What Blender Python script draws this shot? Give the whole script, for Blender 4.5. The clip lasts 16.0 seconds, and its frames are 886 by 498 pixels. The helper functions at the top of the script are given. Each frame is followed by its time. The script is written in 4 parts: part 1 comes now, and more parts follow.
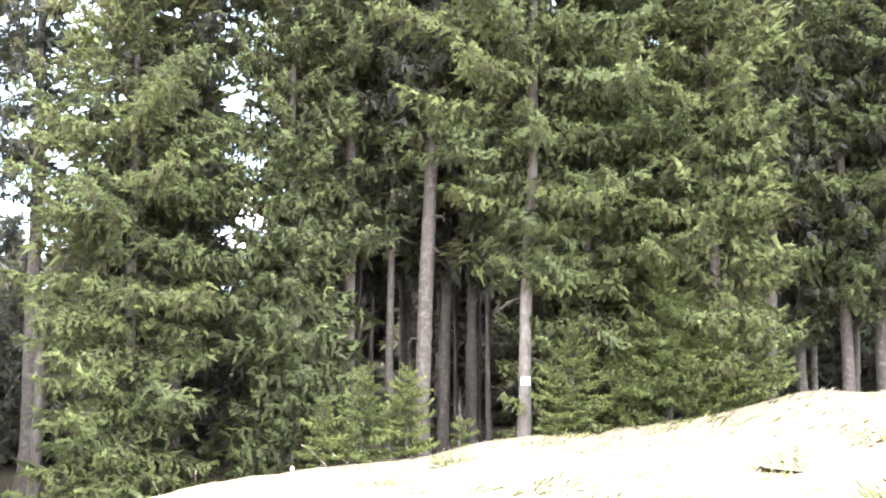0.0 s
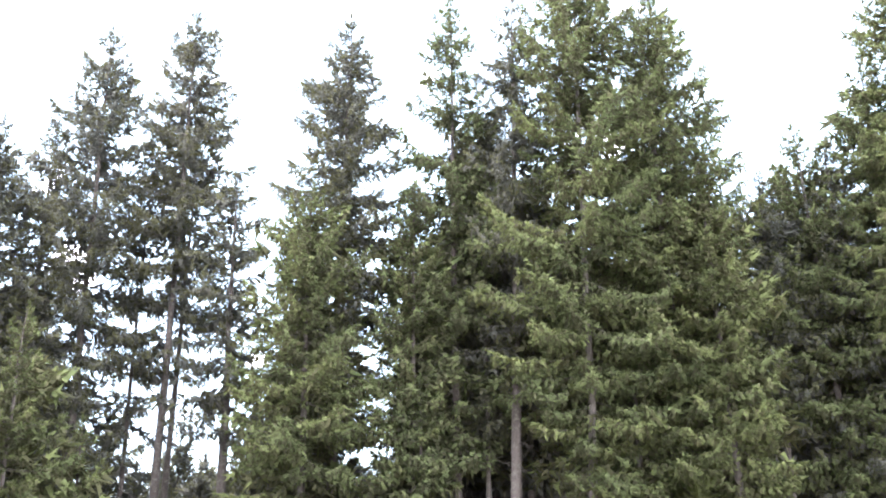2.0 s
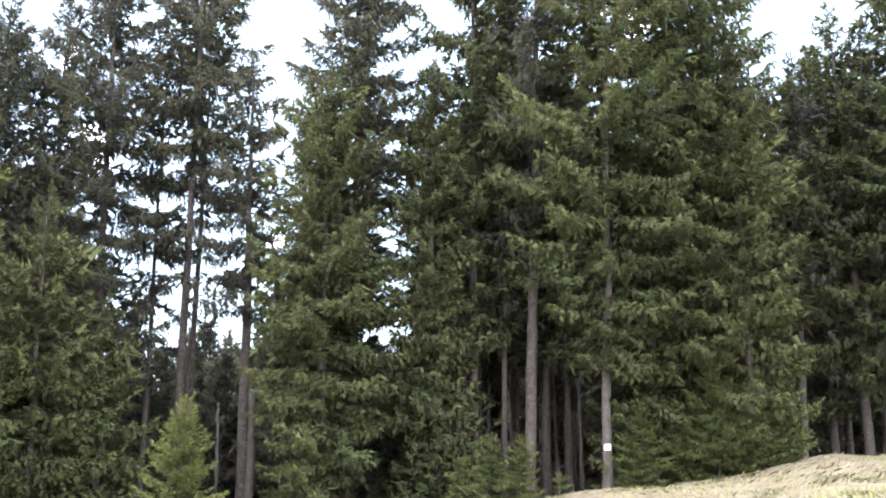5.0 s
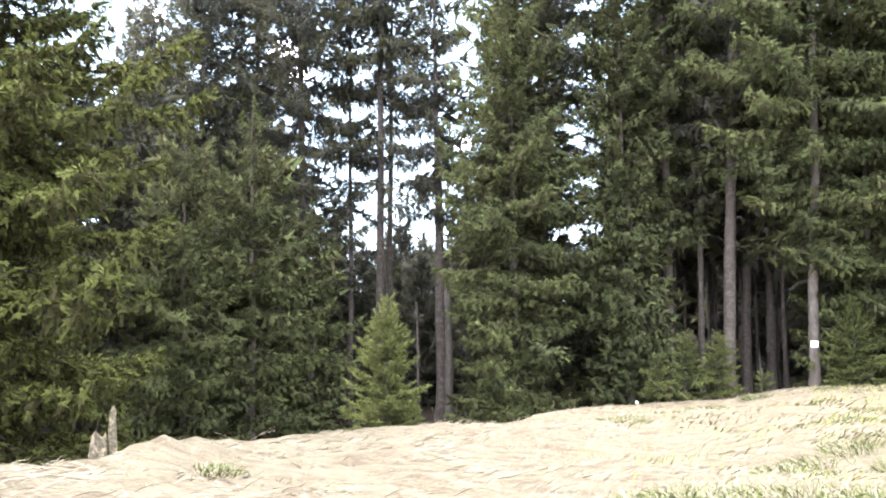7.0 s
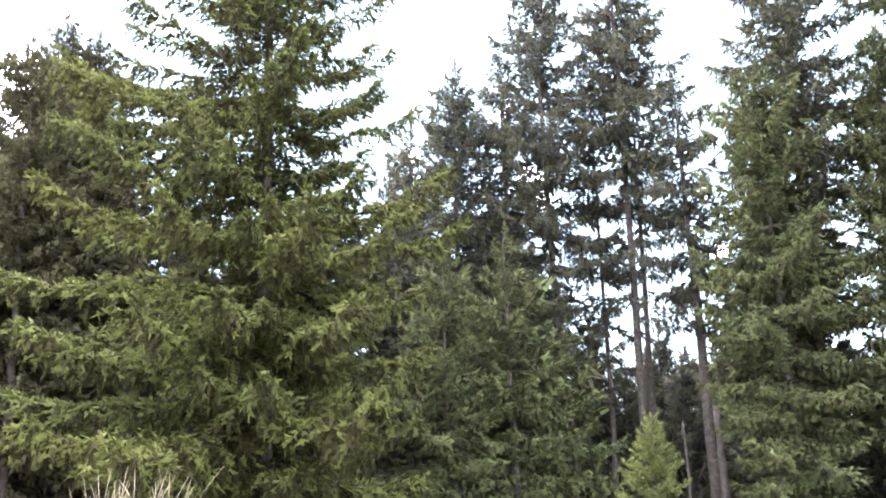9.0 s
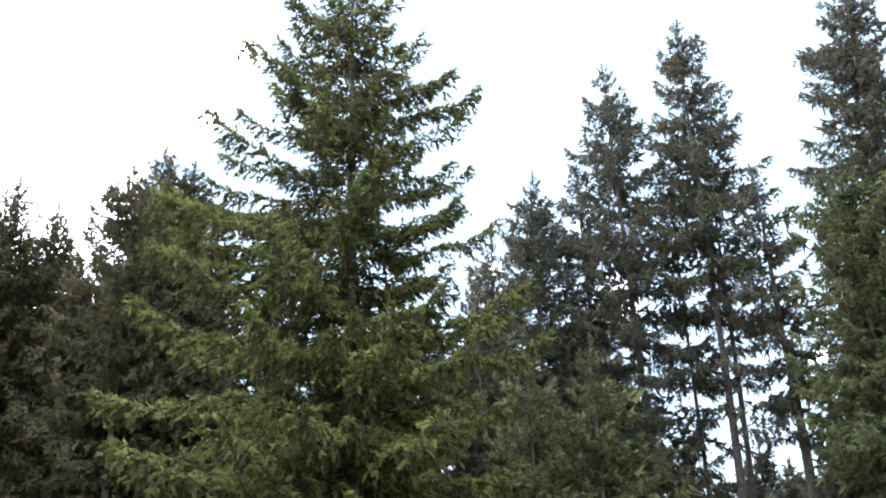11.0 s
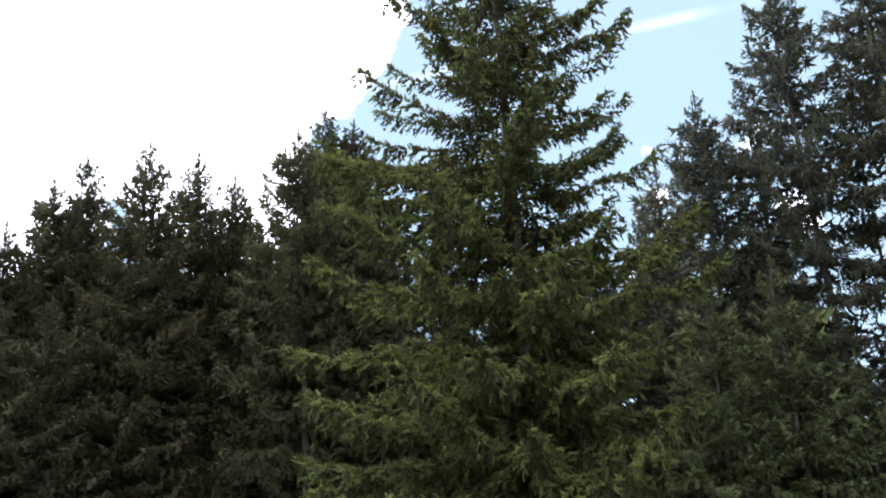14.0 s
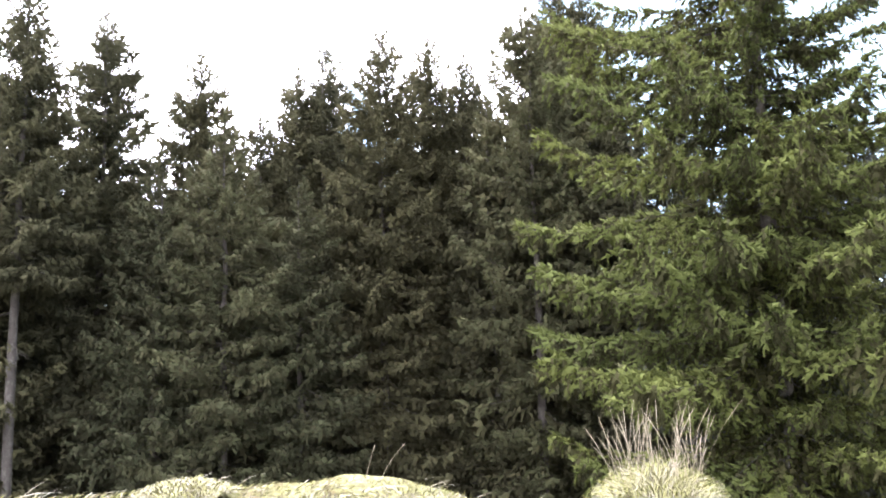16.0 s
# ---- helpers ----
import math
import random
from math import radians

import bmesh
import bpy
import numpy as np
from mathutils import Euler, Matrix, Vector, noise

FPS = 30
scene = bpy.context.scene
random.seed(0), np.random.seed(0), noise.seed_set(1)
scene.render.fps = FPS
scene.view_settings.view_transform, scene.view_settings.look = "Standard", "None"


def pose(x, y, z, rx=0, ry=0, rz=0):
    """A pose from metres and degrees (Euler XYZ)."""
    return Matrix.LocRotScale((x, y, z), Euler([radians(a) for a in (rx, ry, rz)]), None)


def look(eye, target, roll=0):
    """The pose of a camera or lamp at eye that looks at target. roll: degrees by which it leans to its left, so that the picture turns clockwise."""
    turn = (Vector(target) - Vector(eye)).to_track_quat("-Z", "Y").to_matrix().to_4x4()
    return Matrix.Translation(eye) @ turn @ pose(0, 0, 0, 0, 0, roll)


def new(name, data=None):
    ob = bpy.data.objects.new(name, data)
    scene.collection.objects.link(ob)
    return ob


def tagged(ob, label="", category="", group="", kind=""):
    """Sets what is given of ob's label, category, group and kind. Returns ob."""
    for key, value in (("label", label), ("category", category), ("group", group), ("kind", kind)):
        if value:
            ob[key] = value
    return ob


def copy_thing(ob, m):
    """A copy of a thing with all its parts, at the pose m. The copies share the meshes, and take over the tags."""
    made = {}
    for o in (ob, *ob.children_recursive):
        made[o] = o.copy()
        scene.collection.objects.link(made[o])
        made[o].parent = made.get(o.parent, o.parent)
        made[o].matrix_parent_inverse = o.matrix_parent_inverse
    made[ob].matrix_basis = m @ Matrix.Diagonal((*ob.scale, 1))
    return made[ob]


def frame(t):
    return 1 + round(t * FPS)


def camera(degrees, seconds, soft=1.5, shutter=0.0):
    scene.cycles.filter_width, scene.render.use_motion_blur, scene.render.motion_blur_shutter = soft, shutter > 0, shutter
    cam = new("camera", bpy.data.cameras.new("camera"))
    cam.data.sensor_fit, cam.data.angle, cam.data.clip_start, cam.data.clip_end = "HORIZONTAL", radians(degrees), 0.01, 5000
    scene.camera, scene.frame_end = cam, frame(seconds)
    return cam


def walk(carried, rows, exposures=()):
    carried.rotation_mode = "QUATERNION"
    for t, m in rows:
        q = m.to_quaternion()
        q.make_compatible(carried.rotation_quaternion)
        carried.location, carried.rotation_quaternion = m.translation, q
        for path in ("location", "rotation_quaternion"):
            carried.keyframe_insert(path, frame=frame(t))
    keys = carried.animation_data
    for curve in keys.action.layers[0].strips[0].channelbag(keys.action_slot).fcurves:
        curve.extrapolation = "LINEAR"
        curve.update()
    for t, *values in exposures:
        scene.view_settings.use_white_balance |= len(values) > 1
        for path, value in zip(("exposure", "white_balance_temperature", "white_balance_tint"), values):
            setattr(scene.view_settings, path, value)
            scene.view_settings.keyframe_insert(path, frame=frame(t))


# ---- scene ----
cam = camera(54.93, 16.0, soft=1.9)
EYE = 1.6
# seconds, metres ahead of the standpoint, yaw, pitch, roll
ROWS = [
    (0.0, 6.77, 0.54, 4.88, -0.33),
    (0.3, 2.30, 2.13, 6.99, -0.78),
    (0.5, 1.20, 2.90, 8.58, -0.90),
    (1.0, 0.00, 4.63, 11.89, -0.88),
    (1.5, 0.00, 5.14, 14.58, -0.16),
    (2.0, 0.00, 6.14, 18.09, 0.64),
    (2.5, 0.00, 6.63, 19.86, 0.51),
    (3.0, 0.00, 5.98, 21.52, -0.85),
    (3.5, 0.00, 5.56, 20.47, -0.97),
    (4.0, 0.00, 5.49, 17.44, -0.42),
    (6.5, 0.00, 15.13, 3.47, 0.13),
    (7.0, 0.00, 20.00, 3.50, 0.43),
    (7.5, 0.00, 27.56, 4.67, 0.80),
    (8.0, 0.00, 32.72, 6.40, 1.06),
    (8.5, 0.00, 35.15, 8.54, 1.62),
    (9.0, 0.00, 37.21, 11.80, 1.82),
    (9.5, 0.00, 39.70, 13.79, 2.31),
    (10.0, 0.00, 41.35, 16.39, 2.17),
    (12.5, 0.00, 45.62, 21.32, 3.35),
    (13.0, 0.00, 49.25, 19.64, 3.41),
    (13.5, 0.00, 52.74, 18.26, 3.87),
    (14.0, 0.00, 55.07, 16.21, 3.72),
    (14.5, 0.00, 55.83, 12.67, 3.01),
    (15.0, 0.00, 58.81, 10.63, 1.59),
    (15.5, 0.00, 63.78, 9.42, 1.13),
    (16.0, 0.00, 70.32, 8.48, 1.61),
]
EXPOSURES = [
    (0.0, 4.22, 6600, 20), (0.5, 4.15, 6600, 19), (1.0, 4.14, 6600, 20), (1.5, 3.90, 6500, 22), (2.5, 3.30, 6400, 24), (3.5, 2.86, 6300, 24), (4.2, 2.80, 6400, 23), (6.5, 3.08, 6550, 22), (8.0, 3.20, 6550, 22), (9.0, 3.27, 6450, 23),
    (10.2, 3.04, 6350, 22), (12.3, 1.36, 6300, 15), (13.5, 1.32, 6300, 14), (14.5, 1.88, 6350, 17), (15.0, 2.24, 6400, 18), (16.0, 3.10, 6400, 21),
]


def on_path(t, ahead, yaw, pitch, roll):
    a = radians(yaw)
    return t, pose(-math.sin(a) * ahead, math.cos(a) * ahead, EYE, 90 + pitch, roll, yaw)


walk(cam, [on_path(*row) for row in ROWS], EXPOSURES)

# ---- sky and sun ----
SUN_AZ, SUN_EL = 84.0, 55.0
TRAIL = ((41.5, 28.9), (15.5, 27.5))


def bearing(az, el=0.0):
    """Unit direction; az in degrees to the left of straight ahead."""
    a, e = radians(az), radians(el)
    return Vector((-math.sin(a) * math.cos(e), math.cos(a) * math.cos(e), math.sin(e)))


def link(tree, a, b):
    tree.links.new(a, b)


def make_world():
    world = bpy.data.worlds.new("sky")
    scene.world = world
    world.use_nodes = True
    t = world.node_tree
    t.nodes.clear()
    n = t.nodes.new
    out, bg, sky = n("ShaderNodeOutputWorld"), n("ShaderNodeBackground"), n("ShaderNodeTexSky")
    sky.sky_type, sky.sun_disc = "NISHITA", False
    sky.sun_elevation, sky.sun_rotation = radians(SUN_EL), radians(-SUN_AZ)
    sky.altitude, sky.air_density, sky.dust_density = 900, 1.0, 0.6
    co = n("ShaderNodeTexCoord")
    # broken cloud: a large bank towards the sun, thin veils elsewhere, and cover added unseen behind the standpoint
    noise_big = n("ShaderNodeTexNoise")
    noise_big.inputs["Scale"].default_value, noise_big.inputs["Detail"].default_value = 3.2, 7
    noise_big.inputs["Roughness"].default_value = 0.55
    link(t, co.outputs["Generated"], noise_big.inputs["Vector"])
    def lobe(az, el, outer, inner, most):
        """How far a direction lies inside a round patch of cloud."""
        dot, reach = n("ShaderNodeVectorMath"), n("ShaderNodeMapRange")
        dot.operation = "DOT_PRODUCT"
        link(t, co.outputs["Generated"], dot.inputs[0])
        dot.inputs[1].default_value = bearing(az, el)
        reach.inputs["From Min"].default_value, reach.inputs["From Max"].default_value = math.cos(radians(outer)), math.cos(radians(inner))
        reach.inputs["To Min"].default_value, reach.inputs["To Max"].default_value = 0.0, most
        link(t, dot.outputs["Value"], reach.inputs["Value"])
        return reach.outputs["Result"]

    whole = lobe(92, 34, 26, 18, 0.45)
    # the last patch is unseen cloud added behind the standpoint to light the trees
    for patch in ((59.3, 31.3, 4.6, 0.5, 0.45), (63.2, 30.0, 6.0, 0.5, 0.45), (70.0, 21.0, 8.0, 3.0, 0.45), (-150.0, 42.0, 74.0, 50.0, 0.6)):
        most = n("ShaderNodeMath")
        most.operation = "MAXIMUM"
        link(t, whole, most.inputs[0])
        link(t, lobe(*patch), most.inputs[1])
        whole = most.outputs[0]
    add = n("ShaderNodeMath")
    add.operation = "ADD"
    link(t, noise_big.outputs["Fac"], add.inputs[0])
    ragged = n("ShaderNodeTexNoise")
    ragged.inputs["Scale"].default_value, ragged.inputs["Detail"].default_value, ragged.inputs["Roughness"].default_value = 17.0, 6, 0.6
    link(t, co.outputs["Generated"], ragged.inputs["Vector"])
    fray = n("ShaderNodeMath")
    fray.operation = "MULTIPLY_ADD"
    link(t, ragged.outputs["Fac"], fray.inputs[0])
    fray.inputs[1].default_value = 0.70
    link(t, whole, fray.inputs[2])
    link(t, fray.outputs[0], add.inputs[1])
    ramp = n("ShaderNodeValToRGB")
    ramp.color_ramp.elements[0].position, ramp.color_ramp.elements[0].color = 0.505, (0.0, 0.0, 0.0, 1)
    ramp.color_ramp.elements[1].position, ramp.color_ramp.elements[1].color = 0.535, (1, 1, 1, 1)
    half = n("ShaderNodeMath")
    half.operation, half.inputs[1].default_value = "MULTIPLY", 0.5
    link(t, add.outputs[0], half.inputs[0])
    link(t, half.outputs[0], ramp.inputs["Fac"])
    clear = n("ShaderNodeMix")
    clear.data_type = "RGBA"
    clear.inputs["Factor"].default_value = 0.9
    link(t, sky.outputs["Color"], clear.inputs["A"])
    clear.inputs["B"].default_value = (1.46, 2.05, 2.40, 1)
    mix = n("ShaderNodeMix")
    mix.data_type = "RGBA"
    link(t, ramp.outputs["Color"], mix.inputs["Factor"])
    link(t, clear.outputs["Result"], mix.inputs["A"])
    mix.inputs["B"].default_value = (8.6, 9.1, 9.8, 1)
    # a broken vapour trail across the clear part
    trail = n("ShaderNodeVectorMath")
    trail.operation = "DOT_PRODUCT"
    link(t, co.outputs["Generated"], trail.inputs[0])
    trail.inputs[1].default_value = bearing(*TRAIL[0]).cross(bearing(*TRAIL[1])).normalized()
    off = n("ShaderNodeMath")
    off.operation = "ABSOLUTE"
    link(t, trail.outputs["Value"], off.inputs[0])
    thin = n("ShaderNodeMapRange")
    thin.inputs["From Min"].default_value, thin.inputs["From Max"].default_value = 0.001, 0.008
    thin.inputs["To Min"].default_value, thin.inputs["To Max"].default_value = 0.13, 0.0
    link(t, off.outputs[0], thin.inputs["Value"])
    gaps = n("ShaderNodeTexNoise")
    gaps.inputs["Scale"].default_value, gaps.inputs["Detail"].default_value = 9.0, 4
    link(t, co.outputs["Generated"], gaps.inputs["Vector"])
    gap_ramp = n("ShaderNodeValToRGB")
    gap_ramp.color_ramp.elements[0].position, gap_ramp.color_ramp.elements[1].position = 0.36, 0.62
    link(t, gaps.outputs["Fac"], gap_ramp.inputs["Fac"])
    both = n("ShaderNodeMath")
    both.operation = "MULTIPLY"
    link(t, thin.outputs["Result"], both.inputs[0])
    link(t, gap_ramp.outputs["Color"], both.inputs[1])
    veil = n("ShaderNodeMix")
    veil.data_type = "RGBA"
    link(t, both.outputs[0], veil.inputs["Factor"])
    link(t, mix.outputs["Result"], veil.inputs["A"])
    veil.inputs["B"].default_value = (9.0, 9.6, 10.2, 1)
    bg.inputs["Strength"].default_value = 0.15
    link(t, veil.outputs["Result"], bg.inputs["Color"])
    link(t, bg.outputs[0], out.inputs["Surface"])


make_world()
sun = new("sun", bpy.data.lights.new("sun", "SUN"))
sun.data.energy, sun.data.angle, sun.data.color = 1.2, radians(40), (1.0, 0.97, 0.93)
sun.matrix_world = look(bearing(SUN_AZ, SUN_EL) * 60, (0, 0, 0))


# ---- materials ----
def material(name):
    m = bpy.data.materials.new(name)
    m.use_nodes = True
    t = m.node_tree
    t.nodes.clear()
    out, bsdf = t.nodes.new("ShaderNodeOutputMaterial"), t.nodes.new("ShaderNodeBsdfPrincipled")
    link(t, bsdf.outputs[0], out.inputs["Surface"])
    return m, t, bsdf, out


def noise_node(t, scale, detail=4.0, rough=0.55, stretch=None, coords="Object"):
    co, tex = t.nodes.new("ShaderNodeTexCoord"), t.nodes.new("ShaderNodeTexNoise")
    tex.inputs["Scale"].default_value, tex.inputs["Detail"].default_value, tex.inputs["Roughness"].default_value = scale, detail, rough
    if stretch:
        mp = t.nodes.new("ShaderNodeMapping")
        mp.inputs["Scale"].default_value = stretch
        link(t, co.outputs[coords], mp.inputs["Vector"])
        link(t, mp.outputs[0], tex.inputs["Vector"])
    else:
        link(t, co.outputs[coords], tex.inputs["Vector"])
    return tex.outputs["Fac"]


def ramp_node(t, fac, *stops):
    r = t.nodes.new("ShaderNodeValToRGB")
    while len(r.color_ramp.elements) < len(stops):
        r.color_ramp.elements.new(0.5)
    for e, (p, c) in zip(r.color_ramp.elements, stops):
        e.position, e.color = p, (*c, 1)
    link(t, fac, r.inputs["Fac"])
    return r.outputs["Color"]


def mix_node(t, fac, a, b, kind="MIX"):
    m = t.nodes.new("ShaderNodeMix")
    m.data_type, m.blend_type = "RGBA", kind
    for socket, v in ((m.inputs["Factor"], fac), (m.inputs["A"], a), (m.inputs["B"], b)):
        if hasattr(v, "is_output"):
            link(t, v, socket)
        elif isinstance(v, tuple):
            socket.default_value = (*v, 1)
        else:
            socket.default_value = v
    return m.outputs["Result"]


def bump_node(t, bsdf, height, strength, distance):
    b = t.nodes.new("ShaderNodeBump")
    b.inputs["Strength"].default_value, b.inputs["Distance"].default_value = strength, distance
    link(t, height, b.inputs["Height"])
    link(t, b.outputs[0], bsdf.inputs["Normal"])


def needles(name, dark, mid, light, through_share=0.3):
    """Spruce needles: patchy green, a little light passing through."""
    m, t, bsdf, out = material(name)
    patch = noise_node(t, 1.4, 3.0)
    info = t.nodes.new("ShaderNodeObjectInfo")
    geo = t.nodes.new("ShaderNodeNewGeometry")
    base = ramp_node(t, patch, (0.30, dark), (0.52, mid), (0.74, light))
    speck = ramp_node(t, geo.outputs["Random Per Island"], (0.0, (0.93, 0.93, 0.93)), (1.0, (1.07, 1.07, 1.06)))
    tree = ramp_node(t, info.outputs["Random"], (0.0, (0.90, 0.93, 0.95)), (1.0, (1.06, 1.04, 0.98)))
    col = mix_node(t, 1.0, mix_node(t, 1.0, base, speck, "MULTIPLY"), tree, "MULTIPLY")
    link(t, col, bsdf.inputs["Base Color"])
    bsdf.inputs["Roughness"].default_value = 0.8
    bsdf.inputs["Specular IOR Level"].default_value = 0.06
    leaf = t.nodes.new("ShaderNodeBsdfTranslucent")
    link(t, col, leaf.inputs["Color"])
    both = t.nodes.new("ShaderNodeMixShader")
    both.inputs[0].default_value = through_share
    link(t, bsdf.outputs[0], both.inputs[1])
    link(t, leaf.outputs[0], both.inputs[2])
    link(t, both.outputs[0], out.inputs["Surface"])
    return m


def bark(name, a, b, c):
    m, t, bsdf, _ = material(name)
    plates = noise_node(t, 15.0, 7.0, 0.7, (1, 1, 0.35))
    lichen = noise_node(t, 8.0, 6.0, 0.7)
    col = ramp_node(t, plates, (0.30, a), (0.52, b), (0.72, c))
    col = mix_node(t, ramp_node(t, lichen, (0.50, (0, 0, 0)), (0.64, (0.60, 0.60, 0.60))), col, (0.11, 0.105, 0.088))
    link(t, col, bsdf.inputs["Base Color"])
    bsdf.inputs["Roughness"].default_value = 0.92
    bump_node(t, bsdf, plates, 0.9, 0.03)
    return m


def old_wood(name, a, b, c):
    m, t, bsdf, _ = material(name)
    grain = noise_node(t, 14.0, 7.0, 0.7, (1, 1, 0.12))
    stain = noise_node(t, 13.0, 6.0, 0.75)
    col = ramp_node(t, grain, (0.35, a), (0.50, b), (0.66, c))
    link(t, mix_node(t, ramp_node(t, stain, (0.44, (0, 0, 0)), (0.54, (0.95, 0.95, 0.95))), col, (0.045, 0.040, 0.022)), bsdf.inputs["Base Color"])
    bsdf.inputs["Roughness"].default_value = 0.95
    bump_node(t, bsdf, grain, 1.0, 0.03)
    return m


def grassy(name, straw, pale, brown, green, green_from):
    m, t, bsdf, _ = material(name)
    streak = noise_node(t, 2.2, 9.0, 0.74, (0.8, 2.6, 1.0))
    fine = noise_node(t, 24.0, 5.0, 0.7, (1.0, 2.2, 1.0))
    lush = noise_node(t, 0.35, 4.0, 0.6)
    col = ramp_node(t, streak, (0.38, brown), (0.50, straw), (0.66, pale))
    # brown pockets: dead grass, plus shade between the mats put into the colour
    shade_pocket = noise_node(t, 5.5, 6.0, 0.7, (0.8, 1.7, 1.0))
    col = mix_node(t, ramp_node(t, shade_pocket, (0.53, (0, 0, 0)), (0.66, (0.45, 0.45, 0.45))), col, brown)
    col = mix_node(t, ramp_node(t, lush, (green_from, (0, 0, 0)), (green_from + 0.12, (0.8, 0.8, 0.8))), col, green)
    col = mix_node(t, 0.75, col, ramp_node(t, fine, (0.34, (0.38, 0.34, 0.27)), (0.66, (1.3, 1.3, 1.25))), "MULTIPLY")
    link(t, col, bsdf.inputs["Base Color"])
    bsdf.inputs["Roughness"].default_value = 0.85
    bsdf.inputs["Specular IOR Level"].default_value = 0.2
    bump_node(t, bsdf, fine, 0.8, 0.04)
    return m


def blades(name, a, b, c):
    m, t, bsdf, _ = material(name)
    geo = t.nodes.new("ShaderNodeNewGeometry")
    link(t, ramp_node(t, geo.outputs["Random Per Island"], (0.0, a), (0.5, b), (1.0, c)), bsdf.inputs["Base Color"])
    bsdf.inputs["Roughness"].default_value = 0.7
    bsdf.inputs["Specular IOR Level"].default_value = 0.25
    return m


# old needles darkened and new ones brightened to deepen shaded undersides and lit tops
NEEDLE_OLD_SHADED = needles("needles_old_shaded", (0.048, 0.050, 0.027), (0.073, 0.076, 0.040), (0.096, 0.099, 0.051), 0.4)
NEEDLE_NEW_LIT = needles("needles_new_lit", (0.070, 0.087, 0.037), (0.097, 0.119, 0.050), (0.122, 0.147, 0.060), 0.4)
# blue-grey of haze and glare against the sky is put into this colour
NEEDLE_BLUE_HAZE = needles("needles_bluish_haze", (0.064, 0.068, 0.059), (0.092, 0.096, 0.083), (0.117, 0.121, 0.102), 0.4)
NEEDLE_FRESH = needles("needles_young_tree", (0.090, 0.106, 0.040), (0.124, 0.145, 0.053), (0.158, 0.184, 0.066), 0.4)
# near tree: underside shade and light on the tips put into two greens
NEEDLE_OPEN_SHADED = needles("needles_open_grown_shaded", (0.040, 0.039, 0.018), (0.058, 0.057, 0.026), (0.077, 0.075, 0.033), 0.35)
NEEDLE_OPEN_LIT_TIPS = needles("needles_open_grown_lit_tips", (0.076, 0.089, 0.028), (0.102, 0.118, 0.037), (0.127, 0.144, 0.045), 0.35)
# darkened so the left wall carries its backlit shade in the colour
NEEDLE_BROWN_BACKLIT = needles("needles_brown_backlit", (0.049, 0.047, 0.026), (0.071, 0.068, 0.037), (0.094, 0.089, 0.046), 0.3)
TWIG_GREY = needles("lichened_twigs", (0.045, 0.050, 0.035), (0.070, 0.072, 0.052), (0.105, 0.105, 0.080), 0.15)
BARK = bark("spruce_bark", (0.024, 0.020, 0.016), (0.045, 0.037, 0.030), (0.072, 0.062, 0.051))
BARK_PALE = bark("pale_bark", (0.034, 0.029, 0.024), (0.064, 0.056, 0.047), (0.098, 0.089, 0.076))
BARK_STUMP = old_wood("weathered_wood", (0.074, 0.062, 0.040), (0.156, 0.134, 0.089), (0.271, 0.237, 0.159))
MEADOW = grassy("dry_meadow", (0.150, 0.134, 0.091), (0.188, 0.174, 0.127), (0.098, 0.079, 0.053), (0.120, 0.133, 0.060), 0.61)
BANK = grassy("short_bank_grass", (0.187, 0.181, 0.076), (0.232, 0.229, 0.116), (0.110, 0.090, 0.041), (0.143, 0.170, 0.052), 0.52)
# brown litter, darkened further to stand for the shade of the close trees
LITTER_SHADED = grassy("needle_litter_shaded", (0.026, 0.020, 0.013), (0.038, 0.030, 0.019), (0.014, 0.010, 0.007), (0.022, 0.028, 0.010), 0.52)
STRAW = blades("straw_blades", (0.140, 0.118, 0.076), (0.200, 0.181, 0.128), (0.262, 0.246, 0.188))
GREEN_BLADE = blades("green_blades", (0.035, 0.052, 0.012), (0.061, 0.078, 0.021), (0.104, 0.113, 0.038))
# dead grass, dark enough to stand for shaded gaps in the sward too
BROWN_SHADE_BLADE = blades("dead_brown_shade_blades", (0.035, 0.024, 0.015), (0.070, 0.050, 0.033), (0.13, 0.098, 0.068))
HAY = blades("hay_green_blades", (0.140, 0.143, 0.037), (0.181, 0.176, 0.054), (0.212, 0.205, 0.085))
SEED = blades("seed_heads", (0.190, 0.155, 0.098), (0.255, 0.215, 0.148), (0.310, 0.270, 0.200))


# ---- mesh helpers ----
def soup(name, verts, faces, mats, index=None, parent=None, smooth=False, label=""):
    """One mesh object from arrays: verts (n,3), faces (m,3) or (m,4)."""
    verts, faces = np.asarray(verts, np.float32), np.asarray(faces, np.int32)
    k = faces.shape[1]
    me = bpy.data.meshes.new(name)
    me.vertices.add(len(verts))
    me.vertices.foreach_set("co", verts.ravel())
    me.loops.add(faces.size)
    me.loops.foreach_set("vertex_index", faces.ravel())
    me.polygons.add(len(faces))
    me.polygons.foreach_set("loop_start", np.arange(0, faces.size, k, dtype=np.int32))
    if index is not None:
        me.polygons.foreach_set("material_index", np.asarray(index, np.int32))
    me.polygons.foreach_set("use_smooth", np.full(len(faces), smooth))
    for m in mats if isinstance(mats, (list, tuple)) else [mats]:
        me.materials.append(m)
    me.update(calc_edges=True)
    me.validate()
    ob = new(name, me)
    if parent:
        ob.parent = parent
    if label:
        ob["label"] = label
    return ob


def loose(name, tris, mats, index, parent, normals):
    """One mesh from separate triangles (n,3,3) with a normal at each corner."""
    ob = soup(name, tris.reshape(-1, 3), np.arange(len(tris) * 3).reshape(-1, 3), mats, index, parent, True)
    ob.data.normals_split_custom_set(normals.reshape(-1, 3).astype(np.float32))
    return ob


